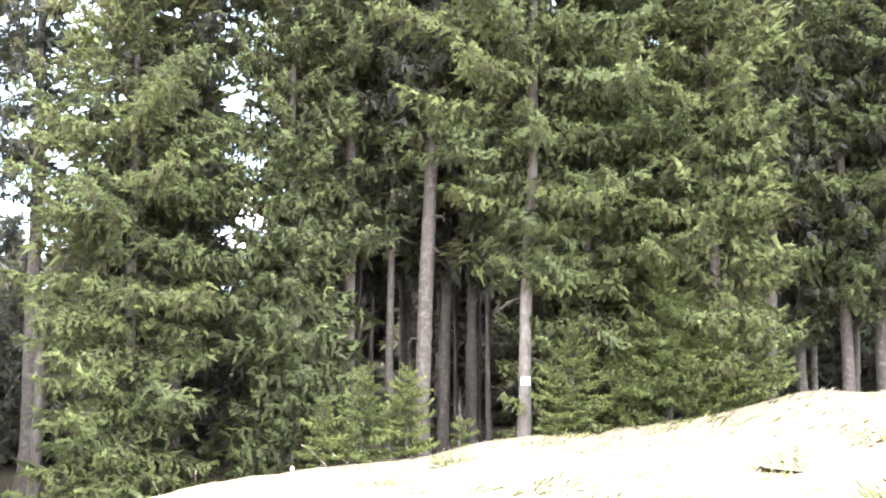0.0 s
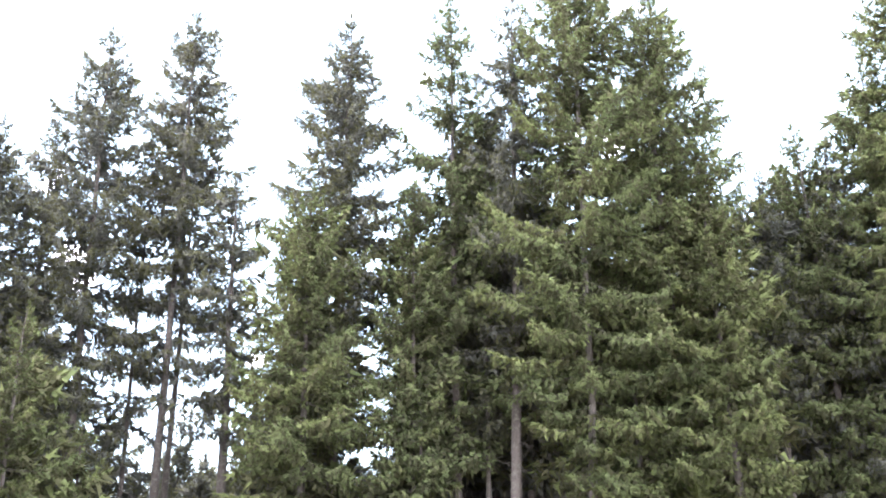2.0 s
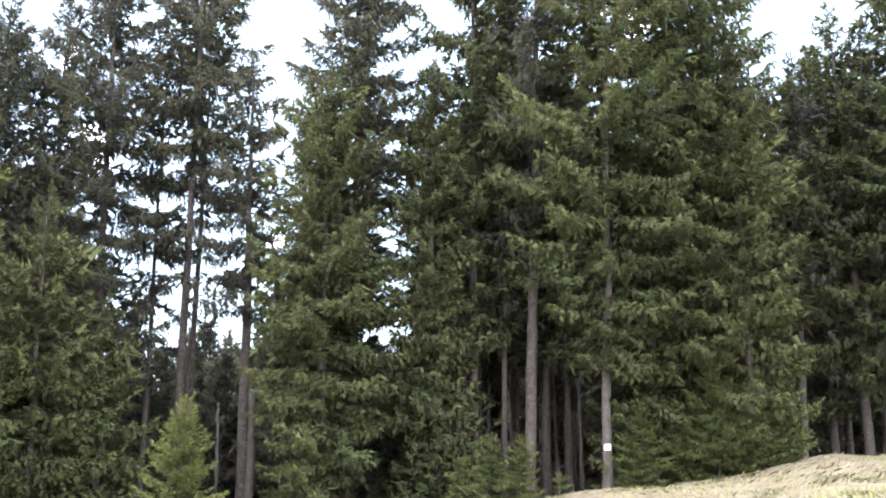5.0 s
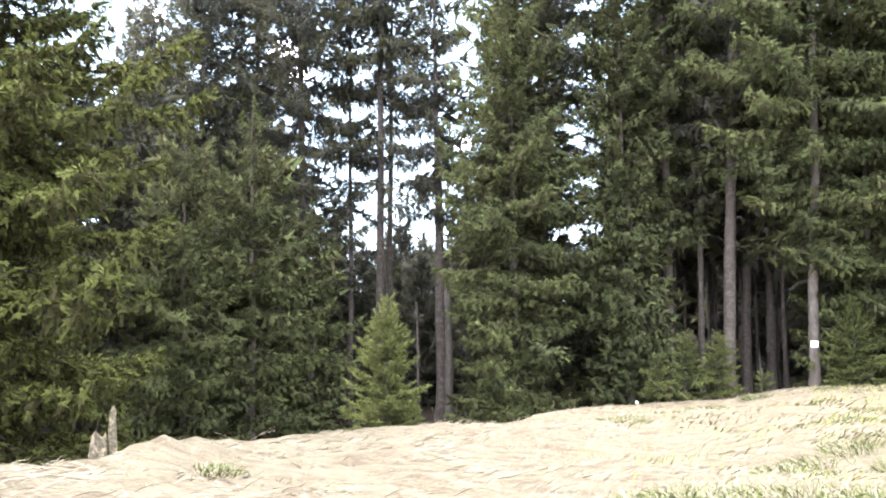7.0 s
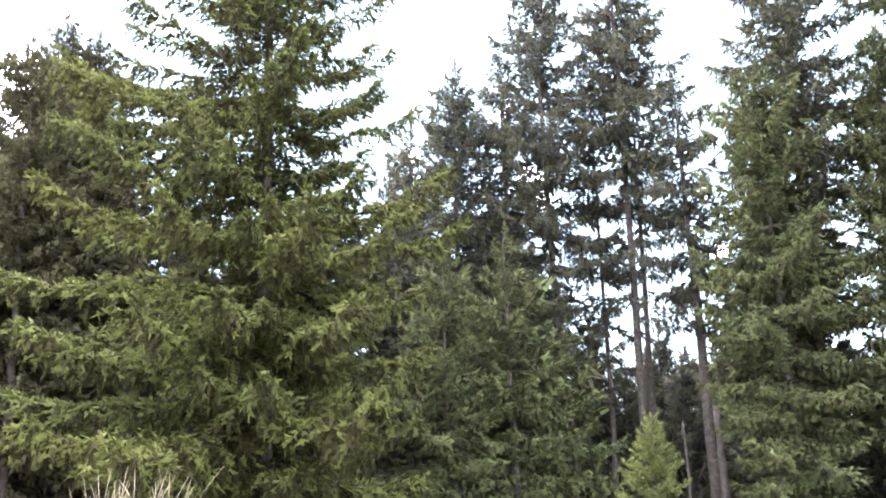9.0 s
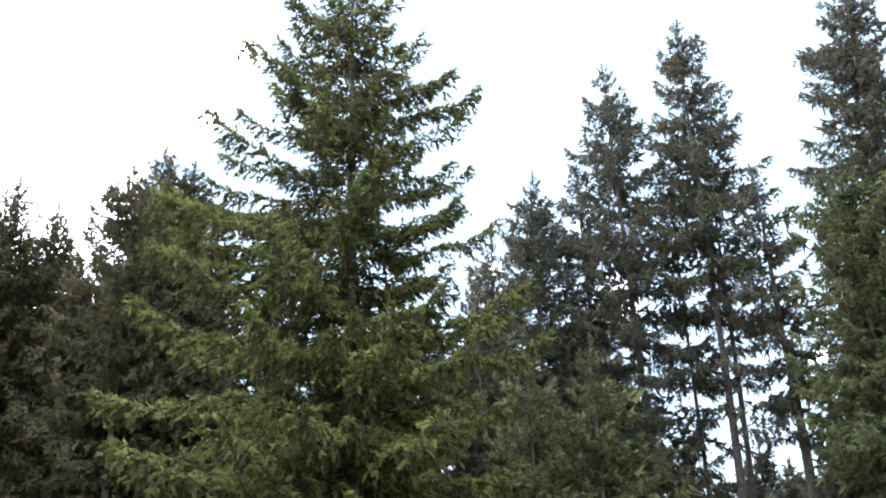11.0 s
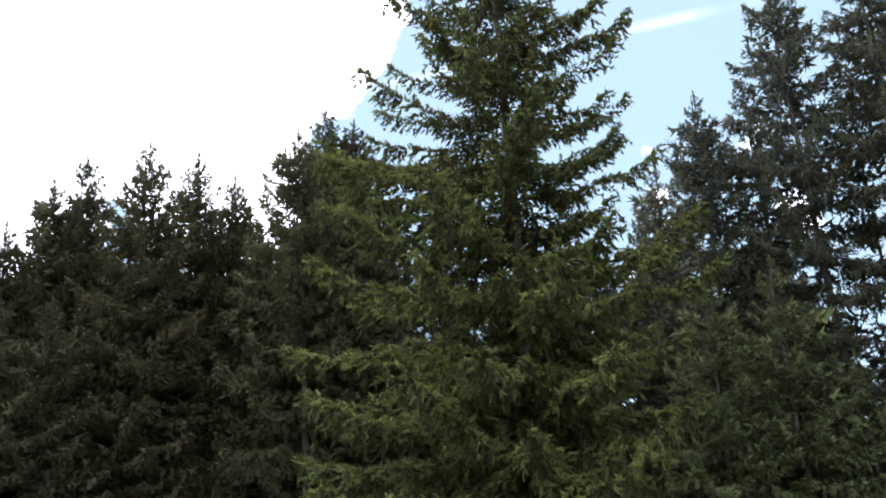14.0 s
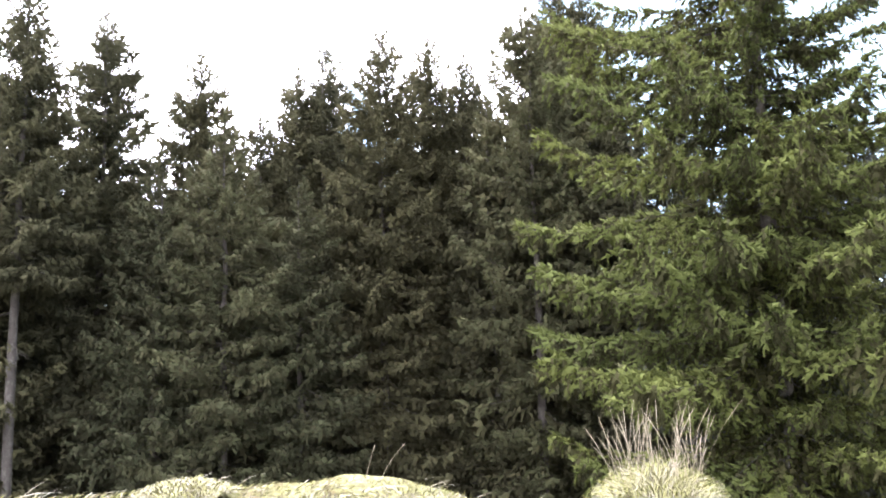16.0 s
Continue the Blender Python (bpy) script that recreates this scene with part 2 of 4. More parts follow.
def lit_from_above(ob, lean=0.5):
    """Blades share the light of the turf they stand in: faces turned up, normals near the vertical."""
    me = ob.data
    n = len(me.polygons)
    idx = np.empty(len(me.loops), np.int32)
    me.loops.foreach_get("vertex_index", idx)
    nor = np.empty(n * 3, np.float32)
    me.polygons.foreach_get("normal", nor)
    nor = nor.reshape(-1, 3)
    tri = idx.reshape(n, -1)
    down = nor[:, 2] < 0
    tri[down] = tri[down][:, ::-1]
    nor[down] *= -1
    me.loops.foreach_set("vertex_index", tri.ravel())
    me.update()
    soft = unit(nor * lean + np.array([[0, 0, 1.0]]))
    me.polygons.foreach_set("use_smooth", np.ones(n, bool))
    me.normals_split_custom_set(np.repeat(soft, tri.shape[1], axis=0).astype(np.float32))
    return ob


def unit(v):
    return v / np.maximum(np.linalg.norm(v, axis=-1, keepdims=True), 1e-9)


def tube(points, radii, sides=8, wobble=0.0, rng=None):
    """Verts and quads of a tapering tube along points."""
    pts, radii = np.asarray(points, float), np.asarray(radii, float)
    ways = unit(np.gradient(pts, axis=0))
    side = unit(np.cross(ways, np.where(np.abs(ways[:, 2:3]) > 0.8, [[1.0, 0, 0]], [[0, 0, 1.0]])))
    up = np.cross(side, ways)
    a = np.linspace(0, 2 * np.pi, sides, endpoint=False)
    grow = np.ones((len(pts), sides))
    if wobble:
        grow += rng.normal(0, wobble, grow.shape)
    ring = pts[:, None] + (radii[:, None] * grow)[..., None] * (np.cos(a)[None, :, None] * side[:, None] + np.sin(a)[None, :, None] * up[:, None])
    i, j = np.meshgrid(np.arange(len(pts) - 1), np.arange(sides), indexing="ij")
    k = (j + 1) % sides
    quads = np.stack([i * sides + j, i * sides + k, (i + 1) * sides + k, (i + 1) * sides + j], -1).reshape(-1, 4)
    return ring.reshape(-1, 3), quads


def join(pieces):
    verts, faces, n = [], [], 0
    for v, f in pieces:
        verts.append(v)
        faces.append(f + n)
        n += len(v)
    return np.concatenate(verts), np.concatenate(faces)


# ---- ground ----
CREST_AZ = [-180, -90, -40, -25, -21.2, -18.2, -16.9, -15, -13.3, -10, -6.4, -3.6, -2, -0.7, 1.3, 5.5, 8.3, 12, 13.8, 15.7, 19.9, 23.2, 28.4, 32.8, 38.2, 42.6, 46.6, 53, 57, 62, 68.1, 70.7, 73.6, 77.3, 82.3, 84.4, 86.5, 88.5, 96.6, 130, 180]
CREST_EL = [-2.5, -2.4, -2.6, -2.75, -2.83, -3, -2.93, -3.3, -3.86, -4.6, -5.18, -5.38, -5.5, -5.75, -6.22, -6.58, -6.85, -7.15, -7.53, -8.08, -8, -8.11, -8.47, -8.85, -8.34, -9.38, -9.15, -8.5, -8.2, -8.2, -7.85, -6.9, -6.42, -6.14, -6.4, -6.3, -5.6, -6.38, -6.2, -4, -2.5]
REACH_AZ = [-180, -40, -16, -5, 0, 6, 10, 20, 30, 42, 50, 58, 70, 85, 100, 130, 180]
REACH = [30, 27, 24.6, 24.0, 23.4, 22.6, 21.4, 15.5, 12, 9, 7, 5.2, 4.6, 4.6, 5, 12, 30]


def ground_height(x, y):
    x, y = np.asarray(x, float), np.asarray(y, float)
    r, az = np.hypot(x, y) + 1e-6, np.degrees(np.arctan2(-x, y))
    reach = np.interp(az, REACH_AZ, REACH)
    top = EYE + reach * np.tan(np.radians(np.interp(az, CREST_AZ, CREST_EL)))
    floor = top - 1.3 - 2.2 * np.clip((az - 10) / 40, 0, 1) * np.clip((150 - az) / 30, 0, 1)
    s = np.clip(r / reach, 0, 1)
    inside = top * s * s
    # low swells of the meadow, fading at the standpoint and at the crest
    swell = 0.10 * np.sin(x * 0.9 + 0.6 * y) * np.sin(y * 0.7 - 0.3 * x) + 0.05 * np.sin(2.1 * x + 1.0) * np.sin(1.7 * y + 0.4)
    inside = inside + swell * np.clip(s * 3, 0, 1) * np.clip((1 - s) * 3, 0, 1) - 0.04 * np.clip((1 - s) * 4, 0, 1) * s
    outside = floor + (top - floor) * np.exp(-np.maximum(r - reach, 0) / 3.0)
    far = np.clip((r - 60) / 400, 0, 1)
    return np.where(r < reach, inside, outside) * (1 - far) - 3 * far


def drop(x, y):
    return float(ground_height(x, y))


def build_ground():
    az = np.radians(np.arange(0, 360, 1.0))
    r = np.concatenate([[0.0], np.linspace(0.5, 14, 70), np.linspace(14.3, 40, 66), np.geomspace(42, 1500, 24)])
    rr, aa = np.meshgrid(r, az, indexing="ij")
    x, y = -np.sin(aa) * rr, np.cos(aa) * rr
    z = ground_height(x, y)
    bump = np.array([noise.noise(Vector((px * 1.7, py * 1.7, 0.0))) + 0.6 * noise.noise(Vector((px * 4.3, py * 4.3, 3.0))) for px, py in zip(x.ravel(), y.ravel())])
    z = z + 0.06 * bump.reshape(z.shape) * np.clip(rr / 2, 0, 1)
    nr, na = z.shape
    i, j = np.meshgrid(np.arange(nr - 1), np.arange(na), indexing="ij")
    k = (j + 1) % na
    quads = np.stack([i * na + j, (i + 1) * na + j, (i + 1) * na + k, i * na + k], -1).reshape(-1, 4)
    deg = (np.degrees(aa) + 180) % 360 - 180
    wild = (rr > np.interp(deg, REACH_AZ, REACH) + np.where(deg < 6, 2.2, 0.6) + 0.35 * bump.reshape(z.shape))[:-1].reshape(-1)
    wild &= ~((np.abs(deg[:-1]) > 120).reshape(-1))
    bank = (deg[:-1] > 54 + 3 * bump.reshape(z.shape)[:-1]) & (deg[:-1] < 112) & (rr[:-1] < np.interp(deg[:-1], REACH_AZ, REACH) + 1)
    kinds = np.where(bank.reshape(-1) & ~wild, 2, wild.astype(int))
    ob = soup("ground", np.stack([x, y, z], -1).reshape(-1, 3), quads[:, ::-1], [MEADOW, LITTER_SHADED, BANK], kinds, smooth=True)
    tagged(ob, "sloping meadow of bleached dry grass before a dark forest floor", "meadow", kind="structure")


build_ground()


# ---- spruces ----
def bough(length, rng, grain, lush=1.0, hang=0.8, sag=0.34, broad=0.30, most=0.6, drape=0.8, fan=3, lift=0.1):
    """A spruce bough along +x: a sagging axis with a rising tip, side branchlets, a ridge of short shoots and a hanging curtain, all set with tufts of needles. Triangles, material index, normals."""
    g = grain * min(1.0, 0.5 + 0.5 * length)
    sag, bend, rise = sag * rng.uniform(0.6, 1.15), rng.normal(0, 0.09), rng.uniform(0.9, 1.35)

    def curve(s):
        s = np.asarray(s, float)
        return np.stack([length * s, bend * length * s * s + 0.02 * length * np.sin(9 * s), length * (-sag * s + rise * sag * s ** 2.4 + 0.012 * np.sin(14 * s))], -1)

    spots, ways, fresh = [], [], []

    def string(root, way, ln, droop, spread, share):
        """Tufts along one branchlet, turned to either side by spread."""
        way = unit(np.asarray(way, float))
        n = max(1, int(round(ln / (0.85 * g))))
        u = (np.arange(n) + rng.uniform(0.3, 1.0, n))[:, None] / n
        across = unit(np.cross(way, [0.0, 0.1, 1.0] if abs(way[2]) < 0.8 else rng.normal(0, 1, 3)))
        hand = np.where(np.arange(n)[:, None] % 2 == 0, 1.0, -1.0) * rng.uniform(0.3, 1.0, (n, 1))
        spots.append(root + way * ln * u + np.array([[0, 0, -droop * ln]]) * u ** 2 + rng.normal(0, 0.12 * g, (n, 3)))
        ways.append(way + across * hand * spread - np.array([[0, 0, droop]]) * u)
        # ridges and outer ends take the lit colour, hanging curtains the shaded one
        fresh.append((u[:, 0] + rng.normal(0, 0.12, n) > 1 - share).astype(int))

    for s in np.linspace(0.10, 0.97, max(3, int(length / (g * 1.5)))):
        for sign in (-1, 1):
            s1 = min(1.0, max(0.06, s + rng.normal(0, 0.02)))
            l2 = min(most, (broad * length * (1 - s1) ** 0.6 * min(1, s1 * 2.5 + 0.25) + 1.1 * g) * rng.uniform(0.55, 1.3))
            way = unit(np.array([0.7 + rng.normal(0, 0.25), sign * 0.72, rng.uniform(-0.3, 0.2) - 0.15 * hang + lift]))
            root = curve(s1)
            string(root, way, l2, 0.3 * hang, 0.75, (0.9 if s1 > 0.3 else 0.3) * lush)
            string(root + way * l2 * rng.uniform(0.3, 0.8), (0.3 + rng.normal(0, 0.25), sign * 0.2, -1.0), drape * hang * rng.uniform(0.4, 1.0) * min(0.40, 0.10 + 0.13 * length), 0.0, 0.5, 0.15 * lush)
    for s in rng.uniform(0.06, 0.95, max(3, int(length / (g * 1.1)))):
        ln = drape * hang * rng.uniform(0.5, 1.2) * min(0.55, 0.10 + 0.22 * length * math.sin(math.pi * min(1, s + 0.05)) ** 0.5)
        string(curve(s), (0.25 + rng.normal(0, 0.2), rng.normal(0, 0.28), -1.0), max(ln, g), 0.0, 0.5, 0.1 * lush)
    for s in rng.uniform(0.10, 1.0, max(4, int(length / (0.7 * g)))):
        string(curve(s), (0.8, rng.normal(0, 0.4), rng.uniform(0.1, 0.8) + lift), g, 0.0, 0.3, lush if s > 0.2 else 0.3)
    for turn in (-0.45, 0.0, 0.45):
        string(curve(0.94 - abs(turn) * 0.12), (math.cos(turn), math.sin(turn), rng.uniform(0.15, 0.5)), 1.2 * g + 0.05 * length, 0.0, 0.5, lush)
    p, d, young = np.concatenate(spots), unit(np.concatenate(ways)), np.concatenate(fresh)
    p, d, young = np.repeat(p, fan, 0), np.repeat(d, fan, 0), np.repeat(young, fan)
    n = len(p)
    d = unit(d + rng.normal(0, 0.42, (n, 3)))
    side = unit(np.cross(d, rng.normal(0, 1, (n, 3)))) * g * rng.uniform(0.15, 0.30, (n, 1))
    back = d * g * 0.35
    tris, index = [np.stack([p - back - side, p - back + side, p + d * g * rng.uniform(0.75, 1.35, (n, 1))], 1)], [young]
    # the woody axis
    v, q = tube(curve(np.linspace(0, 0.75, 3)), np.linspace(0.006 + 0.006 * length, 0.003, 3), 3)
    q = np.concatenate([q[:, [0, 1, 2]], q[:, [0, 2, 3]]])
    tris.append(v[q])
    index.append(np.full(len(q), 2))
    tris, index = np.concatenate(tris), np.concatenate(index)
    # normals lean away from the bough's axis and upward, so tops shade bright and undersides dark; faces turned to
    # agree with them
    flat = unit(np.cross(tris[:, 1] - tris[:, 0], tris[:, 2] - tris[:, 0]))
    off = tris - curve(np.clip(tris[..., 0] / length, 0, 1)) + np.array([0, 0, 0.02 * length + 0.02])
    off[..., 2] = np.maximum(off[..., 2], -0.35 * np.linalg.norm(off[..., :2], axis=-1) - 0.02)
    soft = unit(0.7 * unit(off) + np.array([0.3, 0, 0.45]))
    turn = (flat * soft.mean(1)).sum(-1) < 0
    tris[turn], soft[turn], flat[turn] = tris[turn][:, ::-1], soft[turn][:, ::-1], -flat[turn]
    normals = unit(soft + 0.16 * flat[:, None])
    wood = index == 2
    normals[wood] = flat[wood][:, None]
    return tris, index, normals


SIZES = [0.35, 0.65, 1.0, 1.5, 2.2, 3.2]


def bough_set(seed, sizes=SIZES, count=4, **shape):
    rng = np.random.default_rng(seed)
    return [(size, [bough(size, rng, **shape) for _ in range(count)]) for size in sizes]


SETS = {
    "fine": bough_set(1, grain=0.090, lush=0.9, hang=0.85, count=6, fan=4, lift=0.2),
    "plain": bough_set(2, grain=0.108, lush=0.8, hang=0.85, count=5),
    "hanging": bough_set(3, grain=0.125, lush=0.5, hang=1.15, count=5, sag=0.38, broad=0.22, most=0.42),
    "mid": bough_set(6, grain=0.17, lush=0.5, hang=0.85, count=4),
    "upper": bough_set(8, grain=0.110, lush=0.5, hang=0.75, count=5, sag=0.30, broad=0.25, most=0.40, drape=0.8, lift=0.12),
    "back": bough_set(7, grain=0.28, lush=0.3, hang=0.85, count=3, fan=2),
    "coarse": bough_set(4, grain=0.34, lush=0.3, hang=0.7, count=3),
    "small": bough_set(5, sizes=[0.2, 0.35, 0.65, 1.0], grain=0.056, lush=1.0, hang=0.12, sag=0.2, broad=0.34, drape=0.5, lift=0.25),
}
# coarser boughs for the side of a tree turned from the camera, seen only through its crown
BACK = {"fine": "plain", "plain": "back", "hanging": "back", "mid": "back"}
SHARED = {}


def layout(rng, kind, height, start, radius, slope, whorl, per, open_share, lean, low_droop, up_tip, low_open, away_from_eye, taper=0.52, lop=0.0, low_reach=0.88, high_open=0.0, uneven=0.12):
    """Where the boughs of one tree sit: size, variant and matrix of each."""
    out = []
    z = start
    wave = rng.uniform(0, 2 * np.pi, 3)
    while z < height - 0.12:
        d = height - z
        h = (z - start) / max(height - start, 0.1)
        reach = radius * math.tanh(slope * d / radius) * (low_reach + (1.12 - low_reach) * min(1, h * 4)) + 0.08
        n = max(min(5, int(per)), int(round(per * (0.5 + 0.5 * min(1, reach / radius * 1.4)) * (1.25 - 0.35 * h))))
        turn = rng.uniform(0, 2 * np.pi)
        for b in range(n):
            if rng.random() < open_share + low_open * max(0.0, 1 - h * 1.7) + (high_open if 0.3 < h < 0.95 else 0.0):
                continue
            ln = reach * (rng.uniform(0.82, 1.22) if rng.random() < 0.65 else rng.uniform(0.45, 0.82))
            a = turn + 2 * np.pi * b / n + rng.normal(0, 0.25)
            ln *= 1 + uneven * math.sin(2 * a + 0.9 * z + wave[0]) * math.sin(1.3 * z + wave[1]) + 0.6 * uneven * math.sin(a + wave[2])
            ln *= 1 + lop * (1 - h) * math.sin(a - away_from_eye)
            of = BACK.get(kind, kind) if math.cos(a - away_from_eye) > 0.25 else kind
            if kind in ("plain", "hanging", "fine") and (h > 0.6 and of == kind or ln < 0.6):
                of = "upper"
            sizes = SETS[of]
            i = min(range(len(sizes)), key=lambda e: abs(math.log(sizes[e][0] / ln)))
            v = int(rng.integers(len(sizes[i][1])))
            tilt = radians(low_droop + (up_tip - low_droop) * h ** 1.7 + rng.normal(0, 5.5))
            zz = min(height - 0.1, z + rng.uniform(-0.6, 0.6) * whorl * (1 - 0.7 * h))
            f = zz / height
            m = Matrix.Translation((lean[0] * f, lean[1] * f, zz)) @ Matrix.Rotation(a, 4, "Z") @ Matrix.Rotation(-tilt, 4, "Y") @ Matrix.Rotation(rng.normal(0, 0.2), 4, "X")
            out.append((of, i, v, m @ Matrix.Scale(ln / sizes[i][0], 4)))
        z += max(0.15, whorl * (1 - taper * h)) * rng.uniform(0.8, 1.2)
    for k, low in enumerate((0.75, 0.4)):
        top = Matrix.Translation((lean[0], lean[1], height - low)) @ Matrix.Rotation(radians(140 * k), 4, "Z") @ Matrix.Rotation(-radians(87), 4, "Y")
        out.append((kind if kind in ("small", "coarse") else "fine", 0, k, top @ Matrix.Diagonal((1.9 - 0.7 * k, 0.42, 0.42, 1))))
    return out


def crown(base, palette, places, apart):
    """The boughs as parts on shared meshes, or baked into one crown."""
    if apart:
        for kind, i, v, m in places:
            key = (kind, palette, i, v)
            if key not in SHARED:
                t, k, nor = SETS[kind][i][1][v]
                ob = loose("bough", t, PALETTES[palette], k, base, nor)
                SHARED[key] = ob.data
            else:
                ob = new("bough", SHARED[key])
                ob.parent = base
            ob.matrix_basis = m
        return
    tris, index, normals = [], [], []
    for kind, i, v, m in places:
        t, k, nor = SETS[kind][i][1][v]
        a = np.array(m)
        tris.append(t @ a[:3, :3].T + a[:3, 3])
        normals.append(unit(nor @ a[:3, :3].T))
        index.append(k)
    loose("crown", np.concatenate(tris), PALETTES[palette], np.concatenate(index), base, np.concatenate(normals))


def trunk_mesh(rng, height, thick, lean, sides=10):
    z = np.concatenate([[-0.5, 0.0, 0.15, 0.5], np.linspace(1.2, height - 0.1, 14)])
    f = z / height
    bend = np.cumsum(rng.normal(0, 0.012, (len(z), 2)), 0) * 1.5
    pts = np.stack([lean[0] * f + bend[:, 0], lean[1] * f + bend[:, 1], z], -1)
    rad = thick / 2 * (np.clip(1 - f, 0, 1) ** 0.8 * 0.97 + 0.03)
    rad *= 1 + 0.45 * np.exp(-np.maximum(z, 0) / 0.25)
    return tube(pts, rad, sides, 0.05, rng)


def snag_shape(rng, ln):
    u = np.linspace(0, 1, 5)[:, None]
    p = np.array([[1.0, 0, 0]]) * u * ln + np.array([[0, 0, -0.35 * ln]]) * u ** 1.5 + rng.normal(0, 0.03, (5, 3)) * u
    pieces = [tube(p, np.linspace(0.016, 0.005, 5), 4)]
    for k in (2, 3):
        w = unit(np.array([0.6, rng.choice([-1, 1]) * 0.7, -0.5]))
        pieces.append(tube(p[k] + w * np.linspace(0, 0.3 * ln, 3)[:, None], np.linspace(0.007, 0.003, 3), 3))
    return join(pieces)


SNAGS = []


def dead_branches(base, rng, low, high, count, lean, height, apart, thick):
    """Bare grey side branches on the lower trunk."""
    if not SNAGS:
        for k in range(6):
            SNAGS.append(snag_shape(rng, 0.5 + 0.16 * k))
    baked = []
    for _ in range(count):
        z, a = rng.uniform(low, high), rng.uniform(0, 2 * np.pi)
        f = z / height
        m = Matrix.Translation((lean[0] * f, lean[1] * f, z)) @ Matrix.Rotation(a, 4, "Z") @ Matrix.Rotation(rng.normal(0, 0.25), 4, "Y")
        k = int(rng.integers(len(SNAGS)))
        v, q = SNAGS[k]
        if apart:
            if ("snag", k) not in SHARED:
                ob = soup("dead_branch", v, q, BARK, parent=base)
                SHARED["snag", k] = ob.data
            else:
                ob = new("dead_branch", SHARED["snag", k])
                ob.parent = base
            ob.matrix_basis = m
        else:
            g = np.array(m)
            baked.append((v @ g[:3, :3].T + g[:3, 3], q))
    if baked:
        tagged(soup("dead_branches", *join(baked), BARK, parent=base), kind="stuff")


PALETTES = {"green": [NEEDLE_OLD_SHADED, NEEDLE_NEW_LIT, BARK], "dark": [NEEDLE_BLUE_HAZE, NEEDLE_OLD_SHADED, BARK], "fresh": [NEEDLE_NEW_LIT, NEEDLE_FRESH, BARK], "grey": [TWIG_GREY, NEEDLE_OLD_SHADED, BARK], "sunny": [NEEDLE_OPEN_SHADED, NEEDLE_OPEN_LIT_TIPS, BARK], "brown": [NEEDLE_BROWN_BACKLIT, NEEDLE_BROWN_BACKLIT, BARK], "olive": [NEEDLE_BROWN_BACKLIT, NEEDLE_OLD_SHADED, BARK]}


def spruce(az, dist, tip_el, radius, start, label, kind="plain", palette="green", slope=0.36, whorl=0.60, per=8, open_share=0.04, tip_az=None, thick=None,
           seed=0, bark_mat=None, snag=8, low_droop=-14, up_tip=38, apart=False, low_open=0.0, group="spruces along the forest edge", name="spruce_tree", category="spruce tree", **more):
    """A spruce by bearing and distance from the standpoint, the elevation of its tip, and the height at which its crown starts."""
    rng = np.random.default_rng(1000 + seed + int(az * 37 + 9000))
    x, y = -math.sin(radians(az)) * dist, math.cos(radians(az)) * dist
    z = drop(x, y)
    height = EYE + dist * math.tan(radians(tip_el)) - z + (0.0 if kind == "small" else 0.3)
    shift = radians((tip_az if tip_az is not None else az) - az) * dist
    lean = np.array([-math.cos(radians(az)) * shift, -math.sin(radians(az)) * shift])
    thick = thick or 0.10 + 0.013 * height
    base = new(name)
    base.location = (x, y, z)
    tagged(base, label, category, group)
    v, q = trunk_mesh(rng, height, thick, lean)
    soup("trunk", v, q, bark_mat or BARK, parent=base, smooth=True)
    if start > 1.5 and snag:
        dead_branches(base, rng, 1.0, start + 0.25 * (height - start), snag, lean, height, kind != "coarse", thick)
    crown(base, palette, layout(rng, kind, height, start, radius, slope, whorl, per, open_share, lean, low_droop, up_tip, low_open, math.atan2(y, x), **more), apart)
    return base


EDGE = "tall green spruce with drooping boughs at the forest edge"
BARE = "tall dark spruce with a long bare trunk at the forest edge"
DENSE = "dense green spruce clothed with boughs down to the ground"
SHADE = "dark shaded spruce in the dense forest wall"

# right-hand group
spruce(-26.5, 26, 33.5, 2.0, 5, BARE, thick=0.34)
spruce(-22.0, 27, 26.9, 1.7, 4.0, BARE, tip_az=-23.1, thick=0.28, bark_mat=BARK_PALE, open_share=0.12, low_open=0.55)
spruce(-20.4, 28, 22.3, 1.9, 2.5, BARE, palette="dark", thick=0.36, low_open=0.45)
spruce(-18.8, 28, 23.5, 2.1, 2.5, BARE, tip_az=-18.3, thick=0.28, low_open=0.5)
spruce(-17.0, 29, 21.0, 1.7, 3, BARE, palette="dark", thick=0.24, low_open=0.5)
spruce(-15.2, 27, 20.9, 1.7, 4.5, BARE, palette="dark", tip_az=-16.0, thick=0.26, low_open=0.6)
# the broad pair in the middle
spruce(-9.6, 26, 33.8, 2.4, 2.6, EDGE, thick=0.40, apart=True, tip_az=-9.42)
spruce(-12.4, 25, 22.0, 1.5, 2.2, EDGE)
spruce(-3.4, 24.5, 36.9, 2.6, 3.8, EDGE, tip_az=-4.5, thick=0.28, bark_mat=BARK_PALE, slope=0.42, apart=True, low_reach=0.45, high_open=0.16)
spruce(-6.6, 25.6, 18.5, 1.8, 0.8, EDGE, apart=True)
# sparse tall ones
spruce(1.5, 25.5, 34.3, 1.7, 8.4, BARE, tip_az=0.4, thick=0.38, open_share=0.34, kind="hanging", palette="dark", slope=0.30, per=6)
spruce(3.3, 26.5, 29.0, 1.3, 5.8, BARE, thick=0.20, kind="hanging", palette="grey", open_share=0.45, slope=0.3)
spruce(5.2, 25.8, 34.3, 1.7, 5.4, BARE, thick=0.30, open_share=0.40, kind="hanging", palette="green", slope=0.32, per=6)
spruce(8.0, 25, 22.0, 1.10, 0.6, DENSE, kind="hanging", palette="green", apart=True)
spruce(7.6, 24.6, 9.0, 1.0, 0.8, DENSE, kind="hanging", palette="green")
